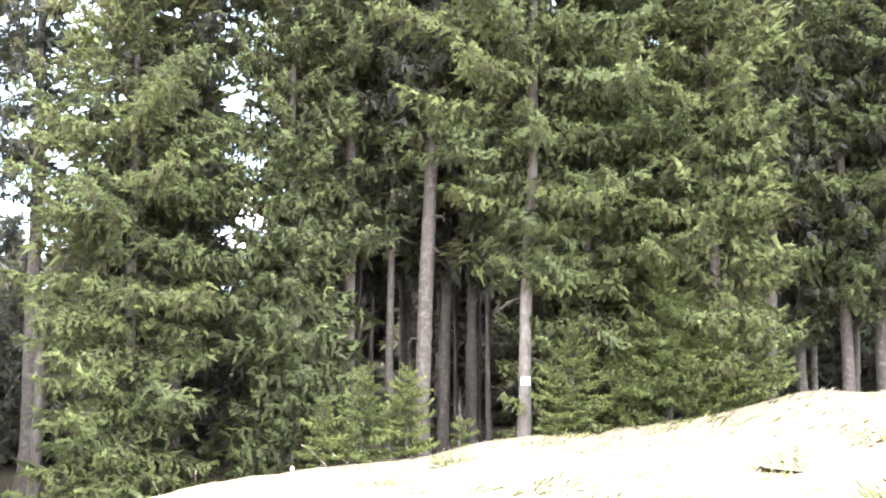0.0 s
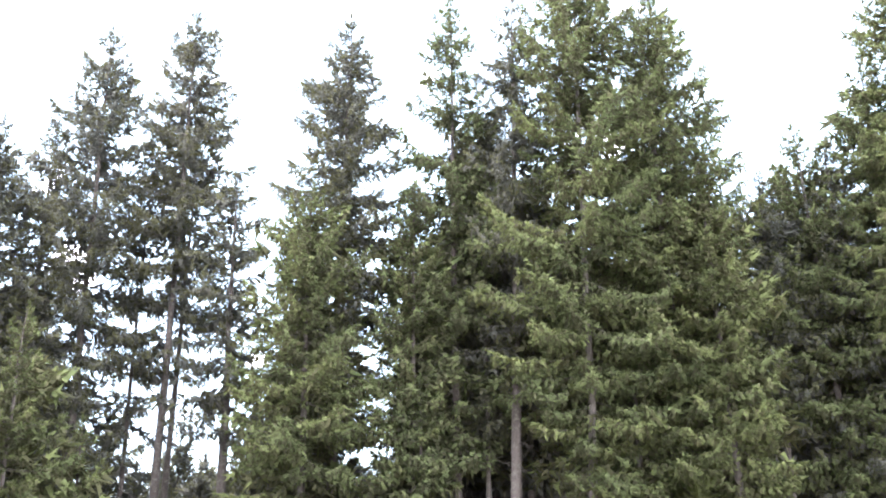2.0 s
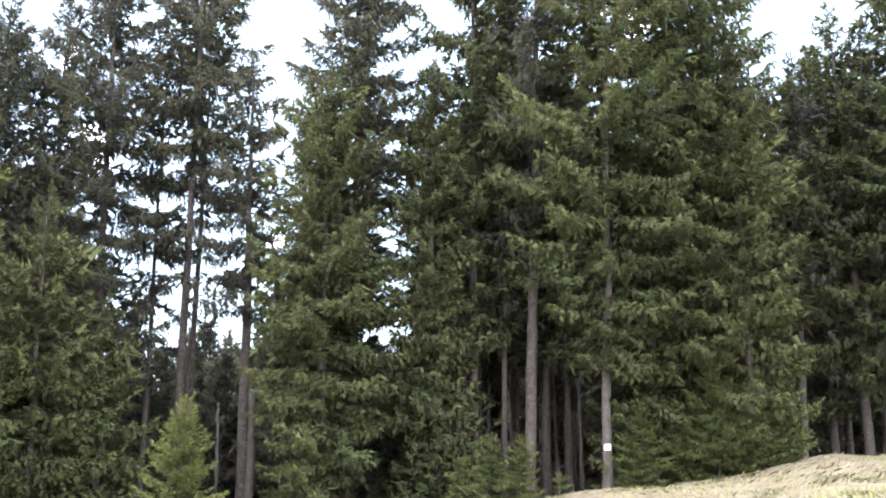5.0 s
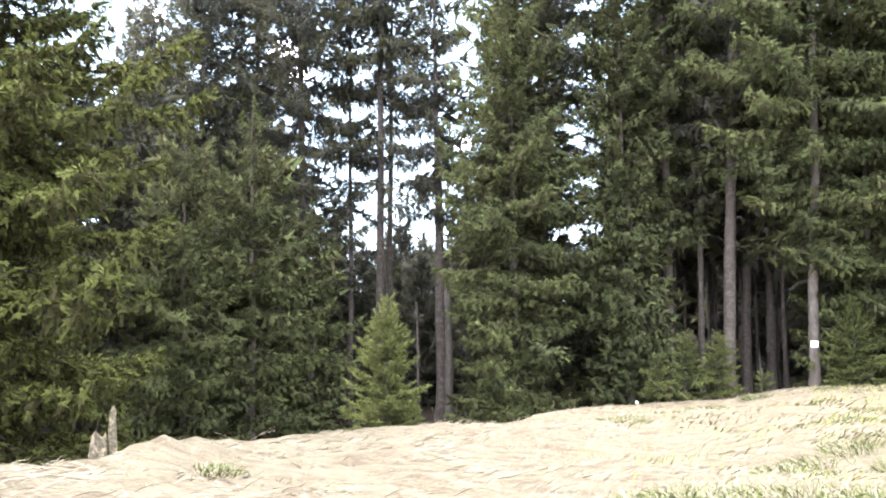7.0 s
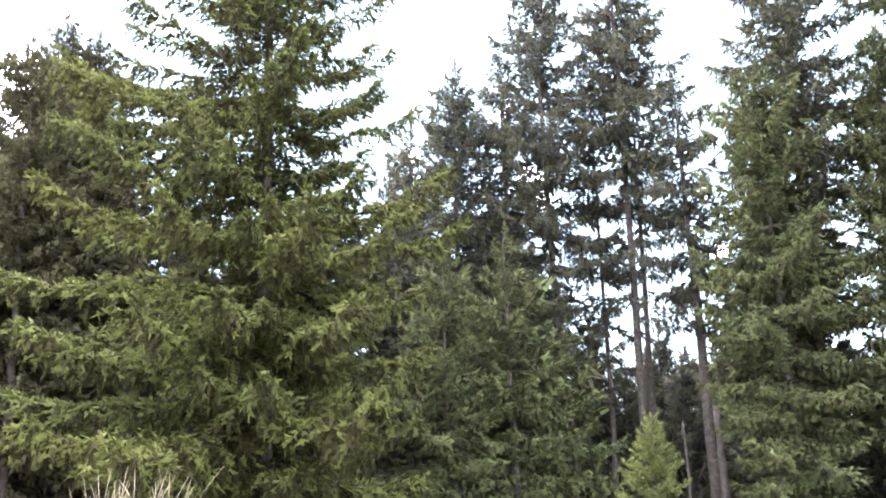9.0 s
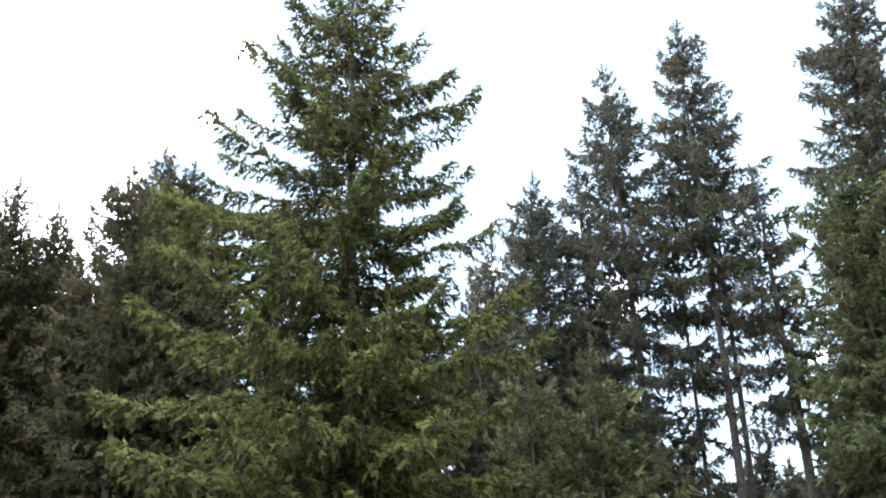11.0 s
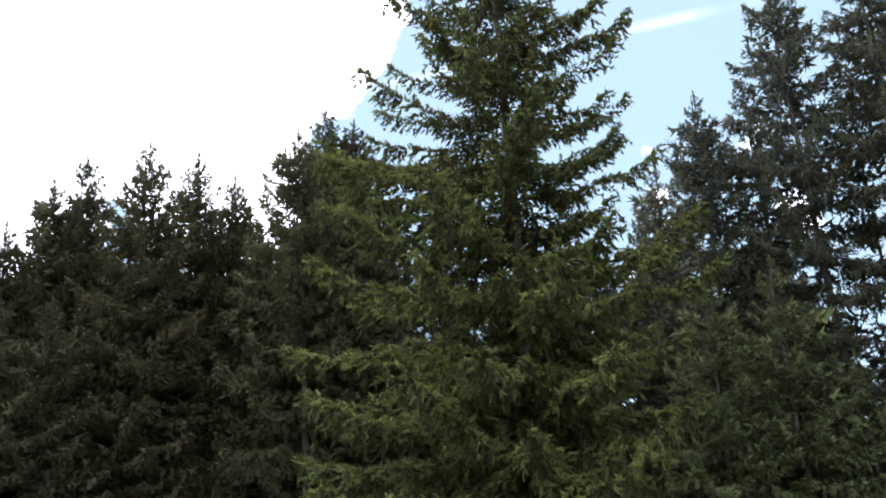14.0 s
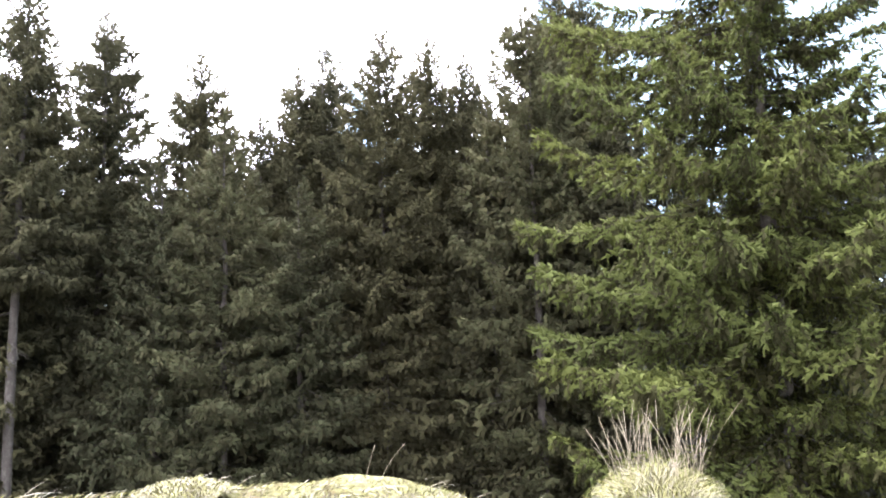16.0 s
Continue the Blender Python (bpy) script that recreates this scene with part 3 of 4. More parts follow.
spruce(13.4, 26, 32.8, 1.85, 6.5, EDGE, palette="dark", low_open=0.25, open_share=0.12, tip_az=12.84, high_open=0.08)
spruce(15.2, 24.5, 21.6, 1.75, 0.3, DENSE, slope=0.6, apart=True)
# the bare-trunked pair against the sky
spruce(20.25, 28, 22.3, 1.7, 7.0, BARE, tip_az=20.7, thick=0.40, open_share=0.25, low_open=0.4, kind="hanging", palette="dark", per=6)
spruce(24.35, 30, 32.2, 2.2, 9.0, BARE, tip_az=24.0, thick=0.34, palette="dark", low_open=0.75, open_share=0.16, per=6)
spruce(23.55, 31, 25.0, 1.3, 9.0, BARE, thick=0.30, kind="hanging", palette="dark", open_share=0.55, low_open=0.3, per=6)
spruce(26.3, 31, 23.0, 1.4, 6.0, BARE, thick=0.22, kind="hanging", palette="dark", open_share=0.45, low_open=0.3, per=6)
spruce(29.2, 30, 30.3, 2.3, 3.5, BARE, tip_az=29.8, thick=0.36, palette="dark", open_share=0.25, low_open=0.55, per=6)
spruce(32.4, 31, 24.0, 1.8, 3.0, BARE, palette="dark", open_share=0.30, low_open=0.4, per=6)
spruce(36.0, 30, 23.8, 1.9, 2.5, SHADE, palette="dark", open_share=0.12, low_open=0.3, tip_az=35.6)
# lower dense ones before them
spruce(28.8, 25, 6.0, 1.5, 0.3, DENSE, apart=True)
spruce(32.6, 24, 12.5, 1.9, 0.3, DENSE, apart=True)
spruce(36.8, 23, 12.0, 1.9, 0.3, DENSE, apart=True)
spruce(40.0, 26, 16.5, 1.8, 1.0, SHADE, palette="dark")
# the near broad one
spruce(48.8, 18, 37.8, 3.6, 0.7, "broad free-standing spruce with rising bough tips", kind="fine", palette="sunny", slope=0.58, whorl=0.54, per=8, thick=0.42, low_droop=-8, up_tip=30, open_share=0.06, apart=True,
       tip_az=48.7, seed=5, taper=0.30, lop=0.12, high_open=0.06, uneven=0.05)
# shaded ones behind it
spruce(43.8, 26, 15.0, 1.9, 0.5, SHADE, kind="mid", palette="dark")
spruce(47.0, 27, 14.0, 1.8, 0.5, SHADE, kind="mid", palette="dark")
spruce(50.2, 26, 12.5, 1.8, 0.5, SHADE, kind="mid", palette="dark")
spruce(53.8, 25, 16.5, 1.9, 0.5, SHADE, kind="mid", palette="dark")
spruce(57.3, 25, 18.5, 1.9, 0.5, SHADE, palette="brown")
# the dark wall on the left
WALL = dict(palette="brown", slope=0.34, low_reach=1.0, taper=0.6, whorl=0.54)
spruce(59.9, 28, 24.4, 1.8, 1.5, SHADE, per=8, **WALL)
spruce(61.9, 28, 25.3, 1.9, 2, SHADE, per=8, **WALL)
spruce(63.9, 25, 23.8, 1.8, 0.4, SHADE, palette="olive", slope=0.42)
spruce(66.6, 27, 17.5, 1.7, 0.4, SHADE, **WALL)
spruce(68.3, 29, 20.9, 1.5, 1, SHADE, open_share=0.06, **WALL)
spruce(70.8, 29, 22.2, 1.7, 1, SHADE, open_share=0.06, **WALL)
spruce(74.0, 27, 22.6, 2.2, 0.5, SHADE, per=8, **WALL)
spruce(77.9, 29, 21.5, 1.8, 1, SHADE, open_share=0.06, **WALL)
spruce(79.8, 29, 20.0, 1.5, 1, SHADE, open_share=0.06, **WALL)
spruce(79.5, 25, 12.5, 2.1, 0.3, SHADE, palette="olive", slope=0.38, per=9)
spruce(82.35, 29, 17.1, 1.4, 1, SHADE, open_share=0.06, **WALL)
spruce(84.7, 24, 16.6, 2.0, 0.3, SHADE, palette="olive", slope=0.36, per=9)
spruce(86.3, 28, 20.7, 1.4, 1, SHADE, **WALL)
spruce(89.0, 25, 13.0, 2.0, 0.5, SHADE, palette="olive", slope=0.36, per=9)
spruce(92.2, 27, 22.6, 2.0, 2, SHADE, per=8, **WALL)
spruce(96.8, 28, 20.4, 1.8, 4, SHADE, **WALL)
spruce(97.0, 24, 24.0, 1.7, 7, BARE, **WALL)
spruce(100.0, 25, 14.0, 2.2, 0.5, SHADE, palette="brown", slope=0.40)
spruce(104.0, 27, 19.0, 2.2, 1.0, SHADE, palette="brown", slope=0.40)
spruce(95.4, 31, 12.0, 2.2, 0.3, SHADE, palette="brown", slope=0.40)
spruce(98.8, 30, 13.0, 2.2, 0.3, SHADE, palette="brown", slope=0.40)
spruce(-14.6, 30.5, 7.0, 1.7, 0.3, SHADE, palette="dark")
spruce(-17.6, 32.5, 8.0, 1.8, 0.3, SHADE, palette="dark")
spruce(-20.6, 33, 8.5, 1.9, 0.3, SHADE, palette="dark")
spruce(-23.6, 32, 8.0, 1.9, 0.3, SHADE, palette="dark")
spruce(38.9, 28, 19.5, 1.9, 0.5, SHADE, palette="dark")
# second row that closes the wall
for az, d, tip, rad in ((62.6, 33, 16, 2.0), (65.4, 32, 14, 2.0), (67.6, 33.5, 14, 2.0), (69.6, 32.5, 14.5, 2.0), (72.4, 33, 15, 2.1), (75.8, 32.5, 15, 2.1), (78.4, 33.5, 14, 2.0), (80.9, 32, 12.5, 2.0), (83.3, 33, 11, 2.0), (87.6, 32, 11.5, 2.0), (90.4, 33, 12, 2.1), (93.8, 32.5, 13, 2.1)):
    spruce(az, d, tip, rad, 0.4, SHADE, kind="coarse", palette="brown", whorl=0.74, per=8, snag=0, group="spruces inside the forest")
# low shaded trees under the open crowns
for az, d, tip, rad in ((10.4, 33, 3.5, 1.7), (14.4, 31, 13.0, 1.5), (15.6, 30, 13.0, 1.9), (16.8, 33, 9.0, 1.8), (17.6, 33, 6.0, 1.7), (19.4, 35, 4.0, 1.7), (21.6, 33.5, 3.0, 1.7), (22.9, 36, 5.0, 1.6), (25.4, 34, 3.5, 1.8), (27.2, 33, 5.5, 1.8), (30.6, 33, 9.0, 1.9), (34.6, 33, 12.0, 2.0), (38.6, 32, 13.0, 2.0)):
    spruce(az, d, tip, rad, 0.3, SHADE, kind="mid", palette="dark", snag=0, group="spruces inside the forest")
for az, d, tip in ((-4.6, 38, 7), (-2.6, 41, 8), (-0.4, 39, 7.5), (1.2, 42, 8), (3.1, 39.5, 7.5), (5.0, 41, 8), (7.0, 38, 7)):
    spruce(az, d, tip, 2.0, 0.4, SHADE, kind="coarse", palette="dark", whorl=0.6, per=8, snag=0, group="spruces inside the forest")
# thin poles in the dark opening
POLE = "slender bare-stemmed spruce in the dark forest opening"
for az, d, thick, start in ((4.9, 28.5, 0.13, 5.5), (4.2, 29.5, 0.15, 6.0), (2.3, 31.0, 0.16, 7.0), (0.45, 28.5, 0.34, 5.2), (-0.15, 32.0, 0.13, 7.0), (-0.85, 29.0, 0.30, 5.0), (-1.35, 31.0, 0.12, 6.0), (-1.95, 28.0, 0.15, 5.0), (5.6, 31, 0.15, 5.5), (-15.9, 31, 0.2, 5.0), (-17.8, 30.5, 0.2, 5.0), (-19.5, 31, 0.22, 6), (-21.3, 31, 0.2, 5)):
    spruce(az, d, 19 if az > -10 else 16, 1.3, start, POLE, kind="coarse", palette="dark", whorl=0.8, per=6, thick=thick, snag=14, group="spruces inside the forest")

# young spruces at the meadow's rim
YOUNG = "young bright green spruce at the rim of the meadow"


def young(az, dist, tip_el, radius, label=YOUNG, slope=0.38, per=9, seed=0):
    return spruce(az, dist, tip_el, radius * 0.9, 0.12, label, kind="small", palette="fresh", slope=slope, whorl=0.20, per=per, open_share=0.02, thick=0.07, seed=seed, snag=0,
                  low_droop=8, up_tip=52, group="young spruces", name="young_spruce", category="young spruce")


young(23.7, 18, 0.7, 0.85)
young(4.2, 22.9, -1.8, 1.10)
young(2.2, 23.2, -1.8, 1.05)
young(6.0, 22.7, -3.4, 0.95)
young(-0.4, 23.8, -4.2, 0.4)
young(-5.6, 24.2, 0.3, 0.95)
young(-10.2, 24.6, 3.8, 1.20)
young(-8.3, 24.5, -0.5, 0.9)
young(-13.7, 24.8, 0.7, 1.0, slope=0.7)
young(-11.9, 24.6, 1.0, 1.0, slope=0.7)

CAP_AZ = [-40, -14.5, -13.5, 2.8, 3.2, 7.9, 8.4, 12.6, 13.1, 17, 18, 29, 31, 41, 43, 57, 60, 70, 71, 82, 84, 100]
CAP_EL = [18, 18, 26, 26, 22, 22, 3, 3, 18, 17, 4, 4, 13, 13, 9, 9, 17, 15, 14, 13, 11, 12]


# deeper forest: a few mother trees, copied
def deep_forest():
    rng = np.random.default_rng(77)
    bare = "forest spruce with a straight bare trunk, deep in shade"
    low = "low shaded spruce in the thicket behind the forest edge"
    mothers, heights = [], []
    for i, (az, d, tip, start, rad) in enumerate([(-0.9, 33, 22, 7, 1.6), (0.7, 36, 21, 6, 1.5), (2.6, 32, 24, 8, 1.7), (-12, 33, 20, 6.5, 1.5), (13, 33, 8, 0.8, 1.5), (-17.8, 33, 5, 0.6, 1.4)]):
        m = spruce(az, d, tip, rad, start, low if start < 2 else bare, kind="coarse", palette="dark", whorl=0.95, per=6, thick=0.16 if start < 2 else 0.26 + 0.03 * i,
                   group="spruces inside the forest", snag=24)
        mothers.append(m)
        heights.append(EYE + d * math.tan(radians(tip)) - m.location.z)
    placed = [(m.location.x, m.location.y) for m in mothers]
    # sectors of the forest: bearings, distances, how many bare trees and how many low ones
    for lo, hi, near, far, tall, bushy in ((-32, 17.5, 29, 54, 14, 18), (-15, -4, 29, 42, 2, 9), (-4, 6, 35, 52, 4, 12), (17.5, 30, 36, 52, 0, 8), (30, 42, 32, 46, 3, 9), (42, 58, 27, 42, 0, 8), (58, 102, 36, 46, 3, 9)):
        for kind, count in (("tall", tall), ("low", bushy)):
            made = tries = 0
            while made < count and tries < 4000:
                tries += 1
                az, d = rng.uniform(lo, hi), rng.uniform(near + (4 if kind == "low" else 0), far)
                x, y = -math.sin(radians(az)) * d, math.cos(radians(az)) * d
                if min((x - a) ** 2 + (y - b) ** 2 for a, b in placed) < 2.4:
                    continue
                i = int(rng.integers(4)) if kind == "tall" else 4 + int(rng.integers(2))
                ground = drop(x, y)
                most = EYE + d * math.tan(radians(float(np.interp(az, CAP_AZ, CAP_EL)))) - ground
                k = min(rng.uniform(0.8, 1.1), most / heights[i])
                if k < 0.45:
                    continue
                placed.append((x, y))
                m = copy_thing(mothers[i], pose(x, y, ground, 0, 0, rng.uniform(0, 360)))
                m.scale = (max(k, 0.8), max(k, 0.8), k)
                made += 1


deep_forest()


# ---- grass ----
def blade_field(name, label, az, reach, count, length, width, flat, mat, seed, power=1.0, category="grass", clump=0.25):
    """Blades of grass strewn over the meadow: each two triangles, bent over."""
    rng = np.random.default_rng(seed)
    a = np.radians(rng.uniform(*az, count))
    r = reach[0] + (reach[1] - reach[0]) * rng.random(count) ** power
    far = np.interp(np.degrees(a), REACH_AZ, REACH) + 0.6
    keep = r < far
    a, r = a[keep], r[keep]
    n = len(a)
    x, y = -np.sin(a) * r, np.cos(a) * r
    p = np.stack([x, y, ground_height(x, y) - 0.02], -1)
    # blades combed by wind and snow: neighbours lie the same way, in bunches with gaps
    bunch = np.sin(1.9 * x + 0.7 * np.sin(1.3 * y)) * np.sin(2.3 * y + 0.9 * np.sin(1.1 * x)) + 0.5 * np.sin(5.1 * x + 2.0 * y) * np.sin(4.3 * y - 1.7 * x)
    keep = rng.random(n) < clump + (1 - clump) * np.clip(0.5 + 1.1 * bunch, 0.05, 1)
    x, y, r, p = x[keep], y[keep], r[keep], p[keep]
    n = len(x)
    head = 0.5 + 0.9 * np.sin(0.8 * x + 0.3 * y) + 0.7 * np.sin(1.1 * y - 0.5 * x) + rng.normal(0, 0.38, n)
    lie = rng.normal(flat, 0.22, n)
    way = np.stack([np.cos(head) * np.sin(lie), np.sin(head) * np.sin(lie), np.cos(lie)], -1)
    side = unit(np.cross(way, rng.normal(0, 1, (n, 3))))
    ln = (length * rng.uniform(0.5, 1.3, n))[:, None]
    w = width * rng.uniform(0.7, 1.3, n)[:, None] * (0.6 + r[:, None] * 0.12)
    mid = p + way * ln * 0.55
    tip = mid + unit(way + np.array([0, 0, -0.2])) * ln * 0.45
    quad = np.stack([p - side * w / 2, p + side * w / 2, mid + side * w / 2, mid - side * w / 2, tip], 1)
    v = quad.reshape(-1, 3)
    b = np.arange(n)[:, None] * 5
    f = np.concatenate([b + [0, 1, 2], b + [0, 2, 3], b + [3, 2, 4]])
    index = np.tile(rng.integers(0, len(mat), n), 3) if isinstance(mat, list) else None
    ob = lit_from_above(soup(name, v, f, mat, index))
    tagged(ob, label, category, kind="stuff")


blade_field("dry_grass", "flattened bleached straw-coloured dry grass on the meadow", (-36, 104), (1.5, 26), 170000, 0.24, 0.0027, 1.50, STRAW, 11, 0.85, clump=0.4)


def tussock(x, y, radius, height, dome_height, count, green, seed, label, stalks=0, stalk_height=0.4, group="grass tussocks", w=0.007):
    """A clump of grass: arching blades from a mound, with dry stalks and seed heads."""
    rng = np.random.default_rng(seed)
    base = new("grass_tussock")
    base.location = (x, y, drop(x, y) - 0.03)
    tagged(base, label, "grass tussock", group)
    a, r = rng.uniform(0, 2 * np.pi, count), radius * np.sqrt(rng.random(count))
    dome = dome_height * np.clip(1 - (r / radius) ** 2, 0, 1)
    p = np.stack([np.cos(a) * r, np.sin(a) * r, dome - 0.03], -1)
    out = np.stack([np.cos(a) * r / radius, np.sin(a) * r / radius, np.full(count, 0.9)], -1) + rng.normal(0, 0.25, (count, 3))
    out = unit(out + (rng.normal(0, 0.3, (count, 3)) if w < 0.006 else 0))
    ln = height * rng.uniform(0.5, 1.1, (count, 1))
    side = unit(np.cross(out, rng.normal(0, 1, (count, 3))))
    m1 = p + out * ln * 0.5
    m2 = m1 + unit(out + [0, 0, -0.7]) * ln * 0.3
    tip = m2 + unit(out + [0, 0, -1.6]) * ln * 0.3
    v = np.stack([p - side * w / 2, p + side * w / 2, m1 + side * w / 2, m1 - side * w / 2, m2 + side * w / 3, m2 - side * w / 3, tip], 1).reshape(-1, 3)
    b = np.arange(count)[:, None] * 7
    f = np.concatenate([b + [0, 1, 2], b + [0, 2, 3], b + [3, 2, 4], b + [3, 4, 5], b + [5, 4, 6]])
    index = np.tile((rng.random(count) < green).astype(int), 5)
    tagged(lit_from_above(soup("grass", v, f, [STRAW, GREEN_BLADE if dome_height <= 0.03 else HAY], index, base)), kind="stuff")
    # turf under the blades
    rings = np.linspace(0, 1, 7)
    ang = np.linspace(0, 2 * np.pi, 20, endpoint=False)
    rr, aa = np.meshgrid(rings * radius * 1.1, ang, indexing="ij")
    z = dome_height * np.clip(1 - (rr / radius) ** 2, -0.3, 1) + rng.normal(0, 0.008, rr.shape) - 0.03
    i, j = np.meshgrid(np.arange(6), np.arange(20), indexing="ij")
    k = (j + 1) % 20
    quads = np.stack([i * 20 + j, (i + 1) * 20 + j, (i + 1) * 20 + k, i * 20 + k], -1).reshape(-1, 4)
    soup("turf", np.stack([np.cos(aa) * rr, np.sin(aa) * rr, z], -1).reshape(-1, 3), quads, BANK if dome_height > 0.03 else MEADOW, parent=base, smooth=True)
    for _ in range(stalks):
        a, r = rng.uniform(0, 2 * np.pi), radius * 0.6 * math.sqrt(rng.random())
        tall = stalk_height * rng.uniform(0.35, 1.15)
        lean = rng.normal(0, 0.20, 2) + 0.28 * np.array([math.cos(a), math.sin(a)]) * r / radius
        u = np.linspace(0, 1, 7)[:, None]
        line = np.array([[math.cos(a) * r, math.sin(a) * r, dome_height * 0.85]]) + u * np.array([[0, 0, tall]]) + u ** 1.8 * np.array([[lean[0] * tall, lean[1] * tall, 0]])
        rad = np.array([0.0010, 0.0009, 0.0008, 0.0007, 0.0009, 0.0017, 0.0005]) * rng.uniform(0.6, 1.2)
        soup("stalk", *tube(line, rad, 4), SEED, parent=base)
    return base


def at(az, dist):
    return -math.sin(radians(az)) * dist, math.cos(radians(az)) * dist


def lone_stalk(az, dist, tall, lean, seed):
    """A single dry stem of a meadow plant with a nodding head."""
    rng = np.random.default_rng(seed)
    x, y = at(az, dist)
    base = new("dry_stalk")
    base.location = (x, y, drop(x, y))
    tagged(base, "single bleached dry stalk standing in the meadow", "dry stalk", "dry stalks")
    c, d = math.cos(radians(az)), math.sin(radians(az))
    u = np.linspace(0, 1, 8)[:, None]
    line = u * np.array([[0, 0, tall]]) + u ** 1.7 * np.array([[-c * lean * tall, -d * lean * tall, -0.15 * abs(lean) * tall]]) - np.array([[0, 0, 0.04]])
    soup("stem", *tube(line, np.linspace(0.0022, 0.001, 8) * (0.4 + dist * 0.05), 5), SEED, parent=base)
    head = line[-1] + np.linspace(-0.25, 0.12, 5)[:, None] * unit(line[-1:] - line[-3:-2]) * 0.25 * tall
    soup("seed_head", *tube(head, np.array([0.0015, 0.003, 0.0034, 0.0024, 0.001]) * (0.4 + dist * 0.05), 5), SEED, parent=base)


blade_field("green_grass", "patchy fresh green blades among the dry meadow grass", (-30, 8), (6.5, 18), 7000, 0.12, 0.005, 0.8, [GREEN_BLADE, HAY], 12, 1.0, clump=0.0)
blade_field("tufty_grass", "green and brown tufty grass on the upper meadow slope", (-32, -3), (11, 24), 14000, 0.15, 0.005, 0.9, [GREEN_BLADE, BROWN_SHADE_BLADE, GREEN_BLADE, HAY], 15, 1.0, clump=0.0)
blade_field("matted_grass", "brown matted dead grass, darkened for shaded gaps, lying on the meadow", (-36, 60), (4, 26), 9000, 0.14, 0.0035, 1.44, BROWN_SHADE_BLADE, 14, 1.0, clump=0.0)

TUFT = "tussock of bleached grass with dry seed stalks on the meadow bank"
tussock(*at(56.8, 4.9), 0.42, 0.22, 0.38, 7500, 0.60, 21, TUFT, 90, 0.44, w=0.0030)
tussock(*at(86.8, 4.6), 0.24, 0.045, 0.05, 2500, 0.45, 22, "mossy green grass hummock on the meadow bank", w=0.004)
tussock(*at(73.5, 4.5), 0.34, 0.035, 0.032, 2500, 0.45, 26, "mossy green grass hummock on the meadow bank", w=0.004)
tussock(*at(79.0, 4.5), 0.36, 0.035, 0.032, 2500, 0.45, 27, "mossy green grass hummock on the meadow bank", w=0.004)
for n, (az, d, rad, high) in enumerate((
        (6.0, 7.2, 0.40, 0.22), (3.4, 7.3, 0.45, 0.24), (0.4, 7.1, 0.45, 0.22), (-2.8, 7.3, 0.50, 0.20), (-6.0, 7.4, 0.50, 0.22), (-9.2, 7.6, 0.50, 0.22), (-12.0, 7.8, 0.5, 0.22),
        (-2.6, 9.2, 0.45, 0.15), (-4.4, 9.8, 0.55, 0.16), (-6.4, 10.6, 0.55, 0.16), (-8.4, 11.6, 0.55, 0.15), (-10.8, 12.0, 0.6, 0.15), (-9.5, 9.6, 0.5, 0.15),
        (8.6, 16.0, 0.55, 0.16), (7.4, 16.6, 0.5, 0.14), (2.6, 19.5, 0.55, 0.15), (-0.3, 21.0, 0.5, 0.2), (35.6, 8.8, 0.40, 0.10), (-16.0, 15.0, 0.6, 0.15), (-14.0, 18.0, 0.6, 0.15), (-9.0, 15.5, 0.5, 0.14), (-12.5, 14.2, 0.5, 0.13), (-17.5, 19.0, 0.6, 0.15), (-6.0, 14.0, 0.5, 0.13), (-19.0, 16.5, 0.6, 0.14))):
    tussock(*at(az, d), rad, high, 0.03, 750, 0.72, 40 + n, "tuft of half-green grass in the dry meadow", 3 if d < 8 else 0, 0.28)
for n, (az, d, tall, lean) in enumerate(((8.2, 6.2, 0.35, 0.8), (4.4, 6.2, 0.42, 0.1), (1.0, 6.3, 0.34, -0.6), (4.9, 19.0, 0.75, 0.7), (3.6, 19.2, 0.6, 0.9), (10.1, 17.0, 0.6, 0.02), (11.2, 17.0, 0.5, 0.3), (74.8, 4.5, 0.28, -0.5), (75.6, 4.5, 0.26, -0.2), (33.4, 11.2, 0.22, 1.3), (32.6, 11.2, 0.26, -1.1), (32.9, 11.3, 0.22, -1.6), (13.5, 15.0, 0.4, -0.5), (20.5, 14.6, 0.35, 0.2))):
    lone_stalk(az, d, tall, lean, 70 + n)
blade_field("bank_grass", "short fine half-green grass on the mossy meadow bank", (50, 100), (3.2, 5.4), 36000, 0.045, 0.0032, 1.05, [STRAW, HAY, HAY], 13, 1.0, clump=0.8)


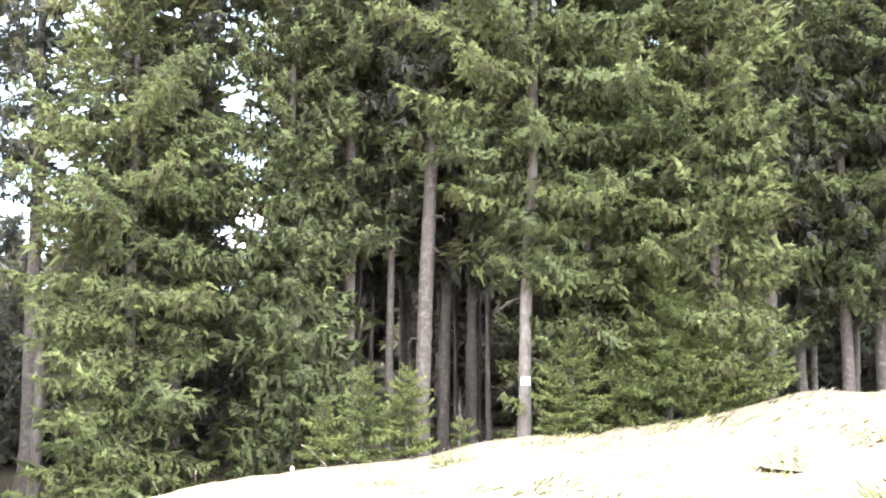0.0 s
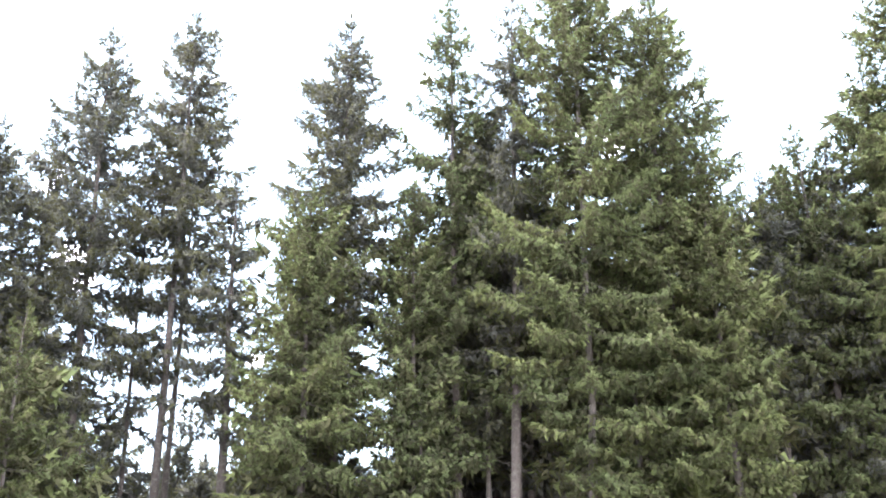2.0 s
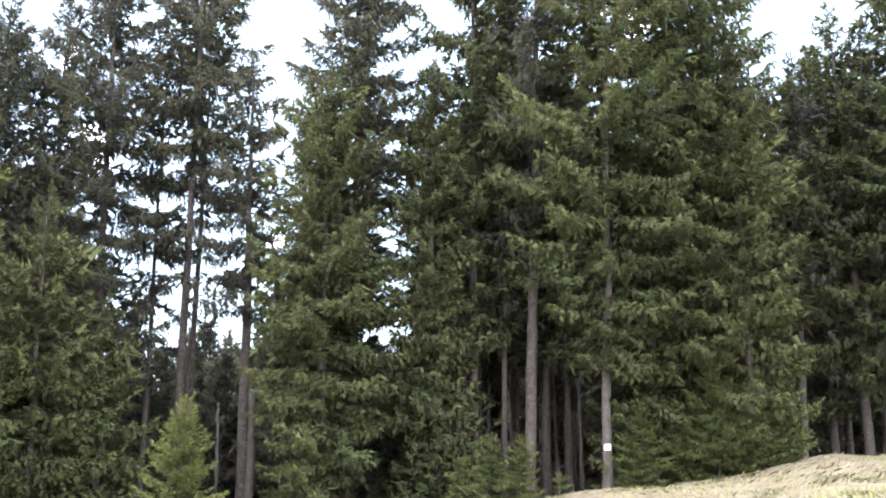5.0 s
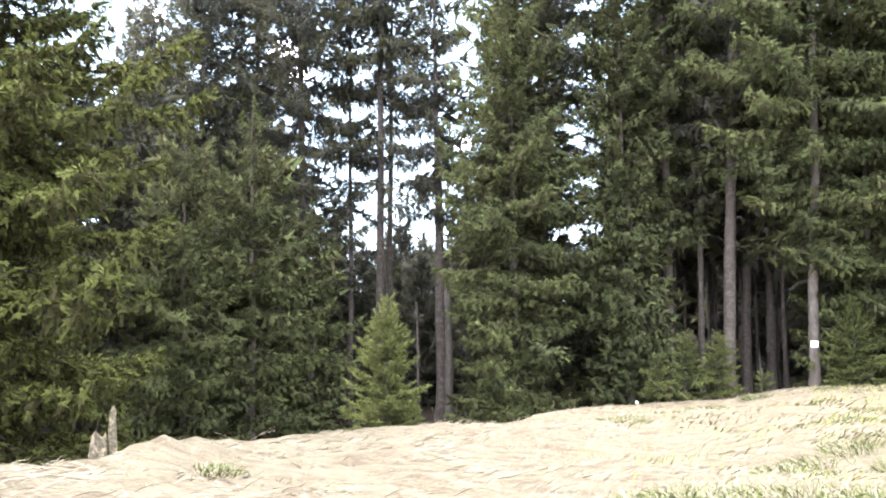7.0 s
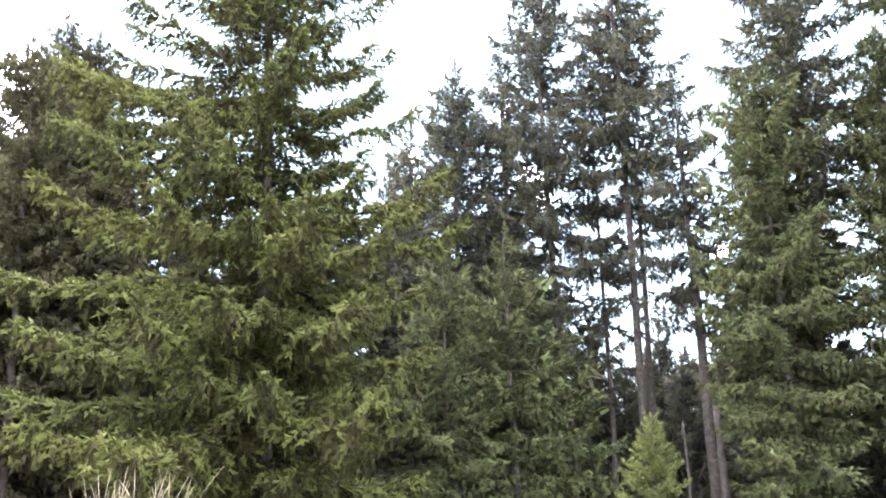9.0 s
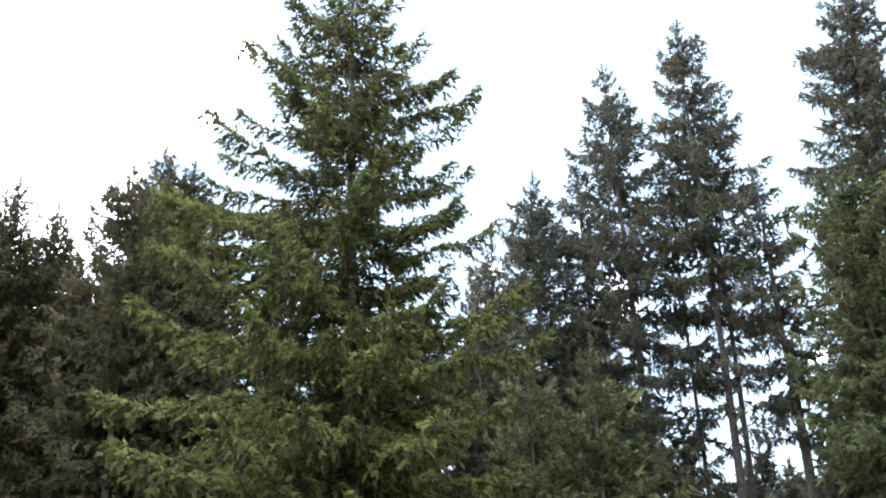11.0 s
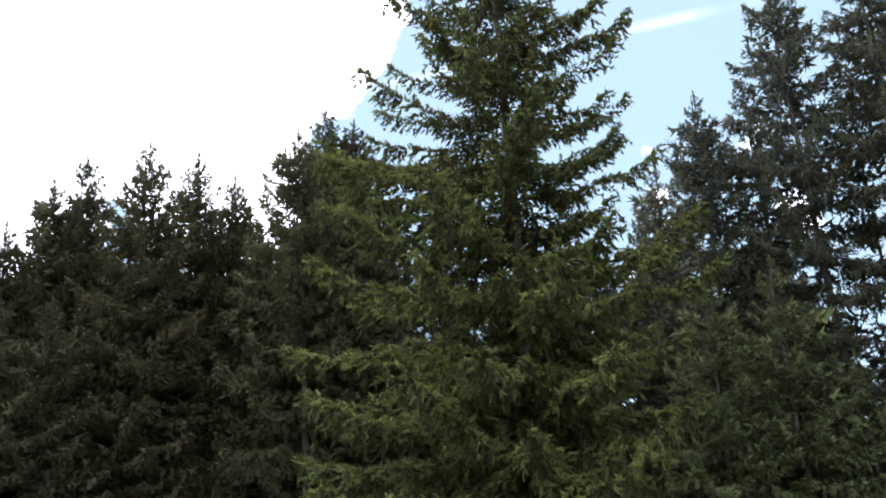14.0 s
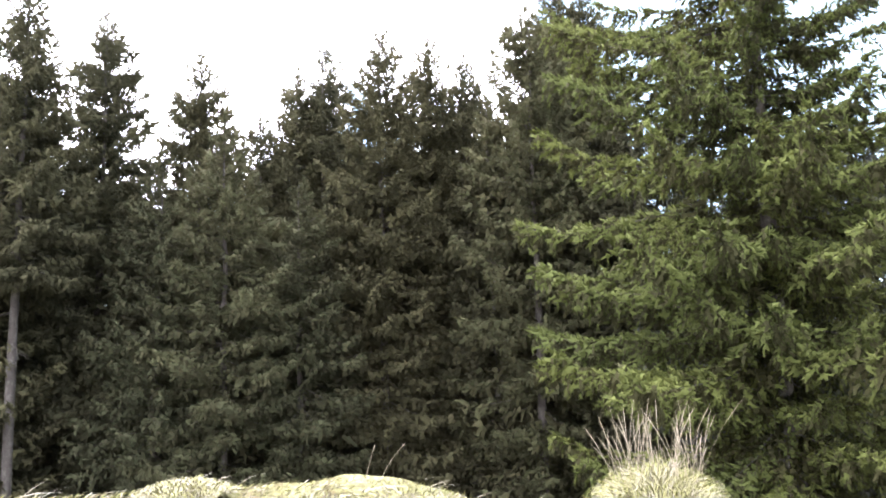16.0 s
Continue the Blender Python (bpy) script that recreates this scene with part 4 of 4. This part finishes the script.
# ---- sign, broken stems and stump ----
def broken_stem(az, dist, top_el, thick, label, mat):
    """A dead stem snapped off, with a splintered top and a few short branch stubs."""
    rng = np.random.default_rng(int(az * 100))
    x, y = at(az, dist)
    z = drop(x, y)
    tall = EYE + dist * math.tan(radians(top_el)) - z
    base = new("broken_stem")
    base.location = (x, y, z)
    tagged(base, label, "dead stem", "dead stems")
    u = np.linspace(-0.05, 1, 12)
    line = np.stack([0.05 * np.sin(3 * u), 0.04 * np.cos(2 * u), u * tall], -1)
    v, q = tube(line, thick / 2 * (1.1 - 0.35 * np.clip(u, 0, 1)), 10, 0.10, rng)
    ring = v.reshape(12, 10, 3)
    ring[-1, :, 2] += rng.uniform(-0.05, 0.35, 10) * min(1.0, thick * 4)
    v = np.concatenate([ring.reshape(-1, 3), ring[-1].mean(0)[None] - [[0, 0, 0.2]]])
    cap = np.array([[110 + k, 110 + (k + 1) % 10, 120] for k in range(10)])
    soup("stem", v, np.concatenate([q[:, [0, 1, 2]], q[:, [0, 2, 3]], cap]), mat, parent=base, smooth=True)
    for _ in range(7):
        h, a = rng.uniform(0.25, 0.95) * tall, rng.uniform(0, 2 * np.pi)
        ln = rng.uniform(0.15, 0.5)
        w = np.array([math.cos(a), math.sin(a), rng.uniform(-0.4, 0.2)])
        soup("branch_stub", *tube(np.array([[0, 0, h]]) + w * np.linspace(0, ln, 4)[:, None], np.linspace(0.014, 0.005, 4), 5), mat, parent=base)


broken_stem(19.72, 27.4, 0.5, 0.26, "tall broken grey stem beside a spruce trunk", BARK_PALE)
broken_stem(21.8, 28.5, -0.2, 0.10, "thin bleached dead stem at the forest edge", BARK_PALE)


def white_stone(az, dist):
    """A small pale stone lying in the grass."""
    x, y = at(az, dist)
    bm = bmesh.new()
    bmesh.ops.create_icosphere(bm, subdivisions=2, radius=0.04)
    for v in bm.verts:
        v.co *= 1 + 0.25 * noise.noise(v.co * 14)
        v.co.z *= 1.25
    pale, t, bsdf, _ = material("pale_stone")
    link(t, ramp_node(t, noise_node(t, 22.0, 5.0), (0.35, (0.42, 0.41, 0.38)), (0.65, (0.62, 0.61, 0.58))), bsdf.inputs["Base Color"])
    bsdf.inputs["Roughness"].default_value = 0.9
    me = bpy.data.meshes.new("stone")
    bm.to_mesh(me)
    bm.free()
    me.materials.append(pale)
    ob = new("stone", me)
    ob.location = (x, y, drop(x, y) + 0.05)
    tagged(ob, "small pale stone in the dry grass on the crest", "stone")


white_stone(7.35, 22.0)


def sign():
    d = 24.5 - 0.19
    x, y = at(-3.43, d)
    z = EYE + d * math.tan(radians(-2.8))
    white, t, bsdf, _ = material("sign_enamel")
    link(t, ramp_node(t, noise_node(t, 6.0, 3.0), (0.3, (0.72, 0.72, 0.71)), (0.7, (0.84, 0.84, 0.83))), bsdf.inputs["Base Color"])
    bsdf.inputs["Roughness"].default_value = 0.45
    base = new("sign")
    base.matrix_basis = pose(x, y, z, 0, 0, -3.43)
    tagged(base, "small blank white square sign nailed to a pale spruce trunk", "sign")
    bm = bmesh.new()
    bmesh.ops.create_cube(bm, size=1.0)
    bmesh.ops.scale(bm, vec=(0.18, 0.012, 0.165), verts=bm.verts)
    bmesh.ops.bevel(bm, geom=bm.edges[:], offset=0.004, segments=2, affect="EDGES")
    part("panel", bm, white, base)
    for h in (-0.06, 0.06):
        bm = bmesh.new()
        bmesh.ops.create_cone(bm, cap_ends=True, segments=10, radius1=0.009, radius2=0.006, depth=0.05, matrix=pose(0, -0.0, h, 90, 0, 0))
        part("nail", bm, BARK, base)


def part(name, bm, mat, parent, label=""):
    me = bpy.data.meshes.new(name)
    bm.to_mesh(me)
    bm.free()
    me.materials.append(mat)
    ob = new(name, me)
    ob.parent = parent
    if label:
        ob["label"] = label
    return ob


sign()


def stump(az, dist, top_el):
    """A broken weathered stump: a broad low butt and one tall splinter left standing."""
    rng = np.random.default_rng(9)
    x, y = at(az, dist)
    z = drop(x, y)
    tall = EYE + dist * math.tan(radians(top_el)) - z
    base = new("tree_stump")
    base.matrix_basis = pose(x, y, z, 0, 0, az)
    tagged(base, "weathered grey broken tree stump behind the meadow bank", "tree stump")
    for name, px, wide, high in (("butt", -0.06, 0.095, tall * 0.82), ("splinter", 0.09, 0.045, tall)):
        u = np.linspace(-0.2, 1, 14)
        line = np.stack([px + 0.02 * np.sin(u * 5), 0.02 * np.cos(u * 4), u * high], -1)
        v, q = tube(line, wide * (1.15 - 0.25 * np.clip(u, 0, 1)) * np.where(u > 0.93, 0.8, 1), 12, 0.20, rng)
        ring = v.reshape(14, 12, 3)
        ring[-1, :, 2] += rng.uniform(-0.05, 0.05, 12)
        ring[-2, :, 2] += rng.uniform(-0.02, 0.02, 12)
        v = np.concatenate([ring.reshape(-1, 3), ring[-1].mean(0)[None] - [[0, 0, 0.15]]])
        cap = [[13 * 12 + k, 13 * 12 + (k + 1) % 12, 14 * 12, 14 * 12] for k in range(12)]
        tri = np.concatenate([q[:, [0, 1, 2]], q[:, [0, 2, 3]], np.array(cap)[:, :3]])
        soup(name, v, tri, BARK_STUMP, parent=base)


stump(41.4, 11.0, -6.5)
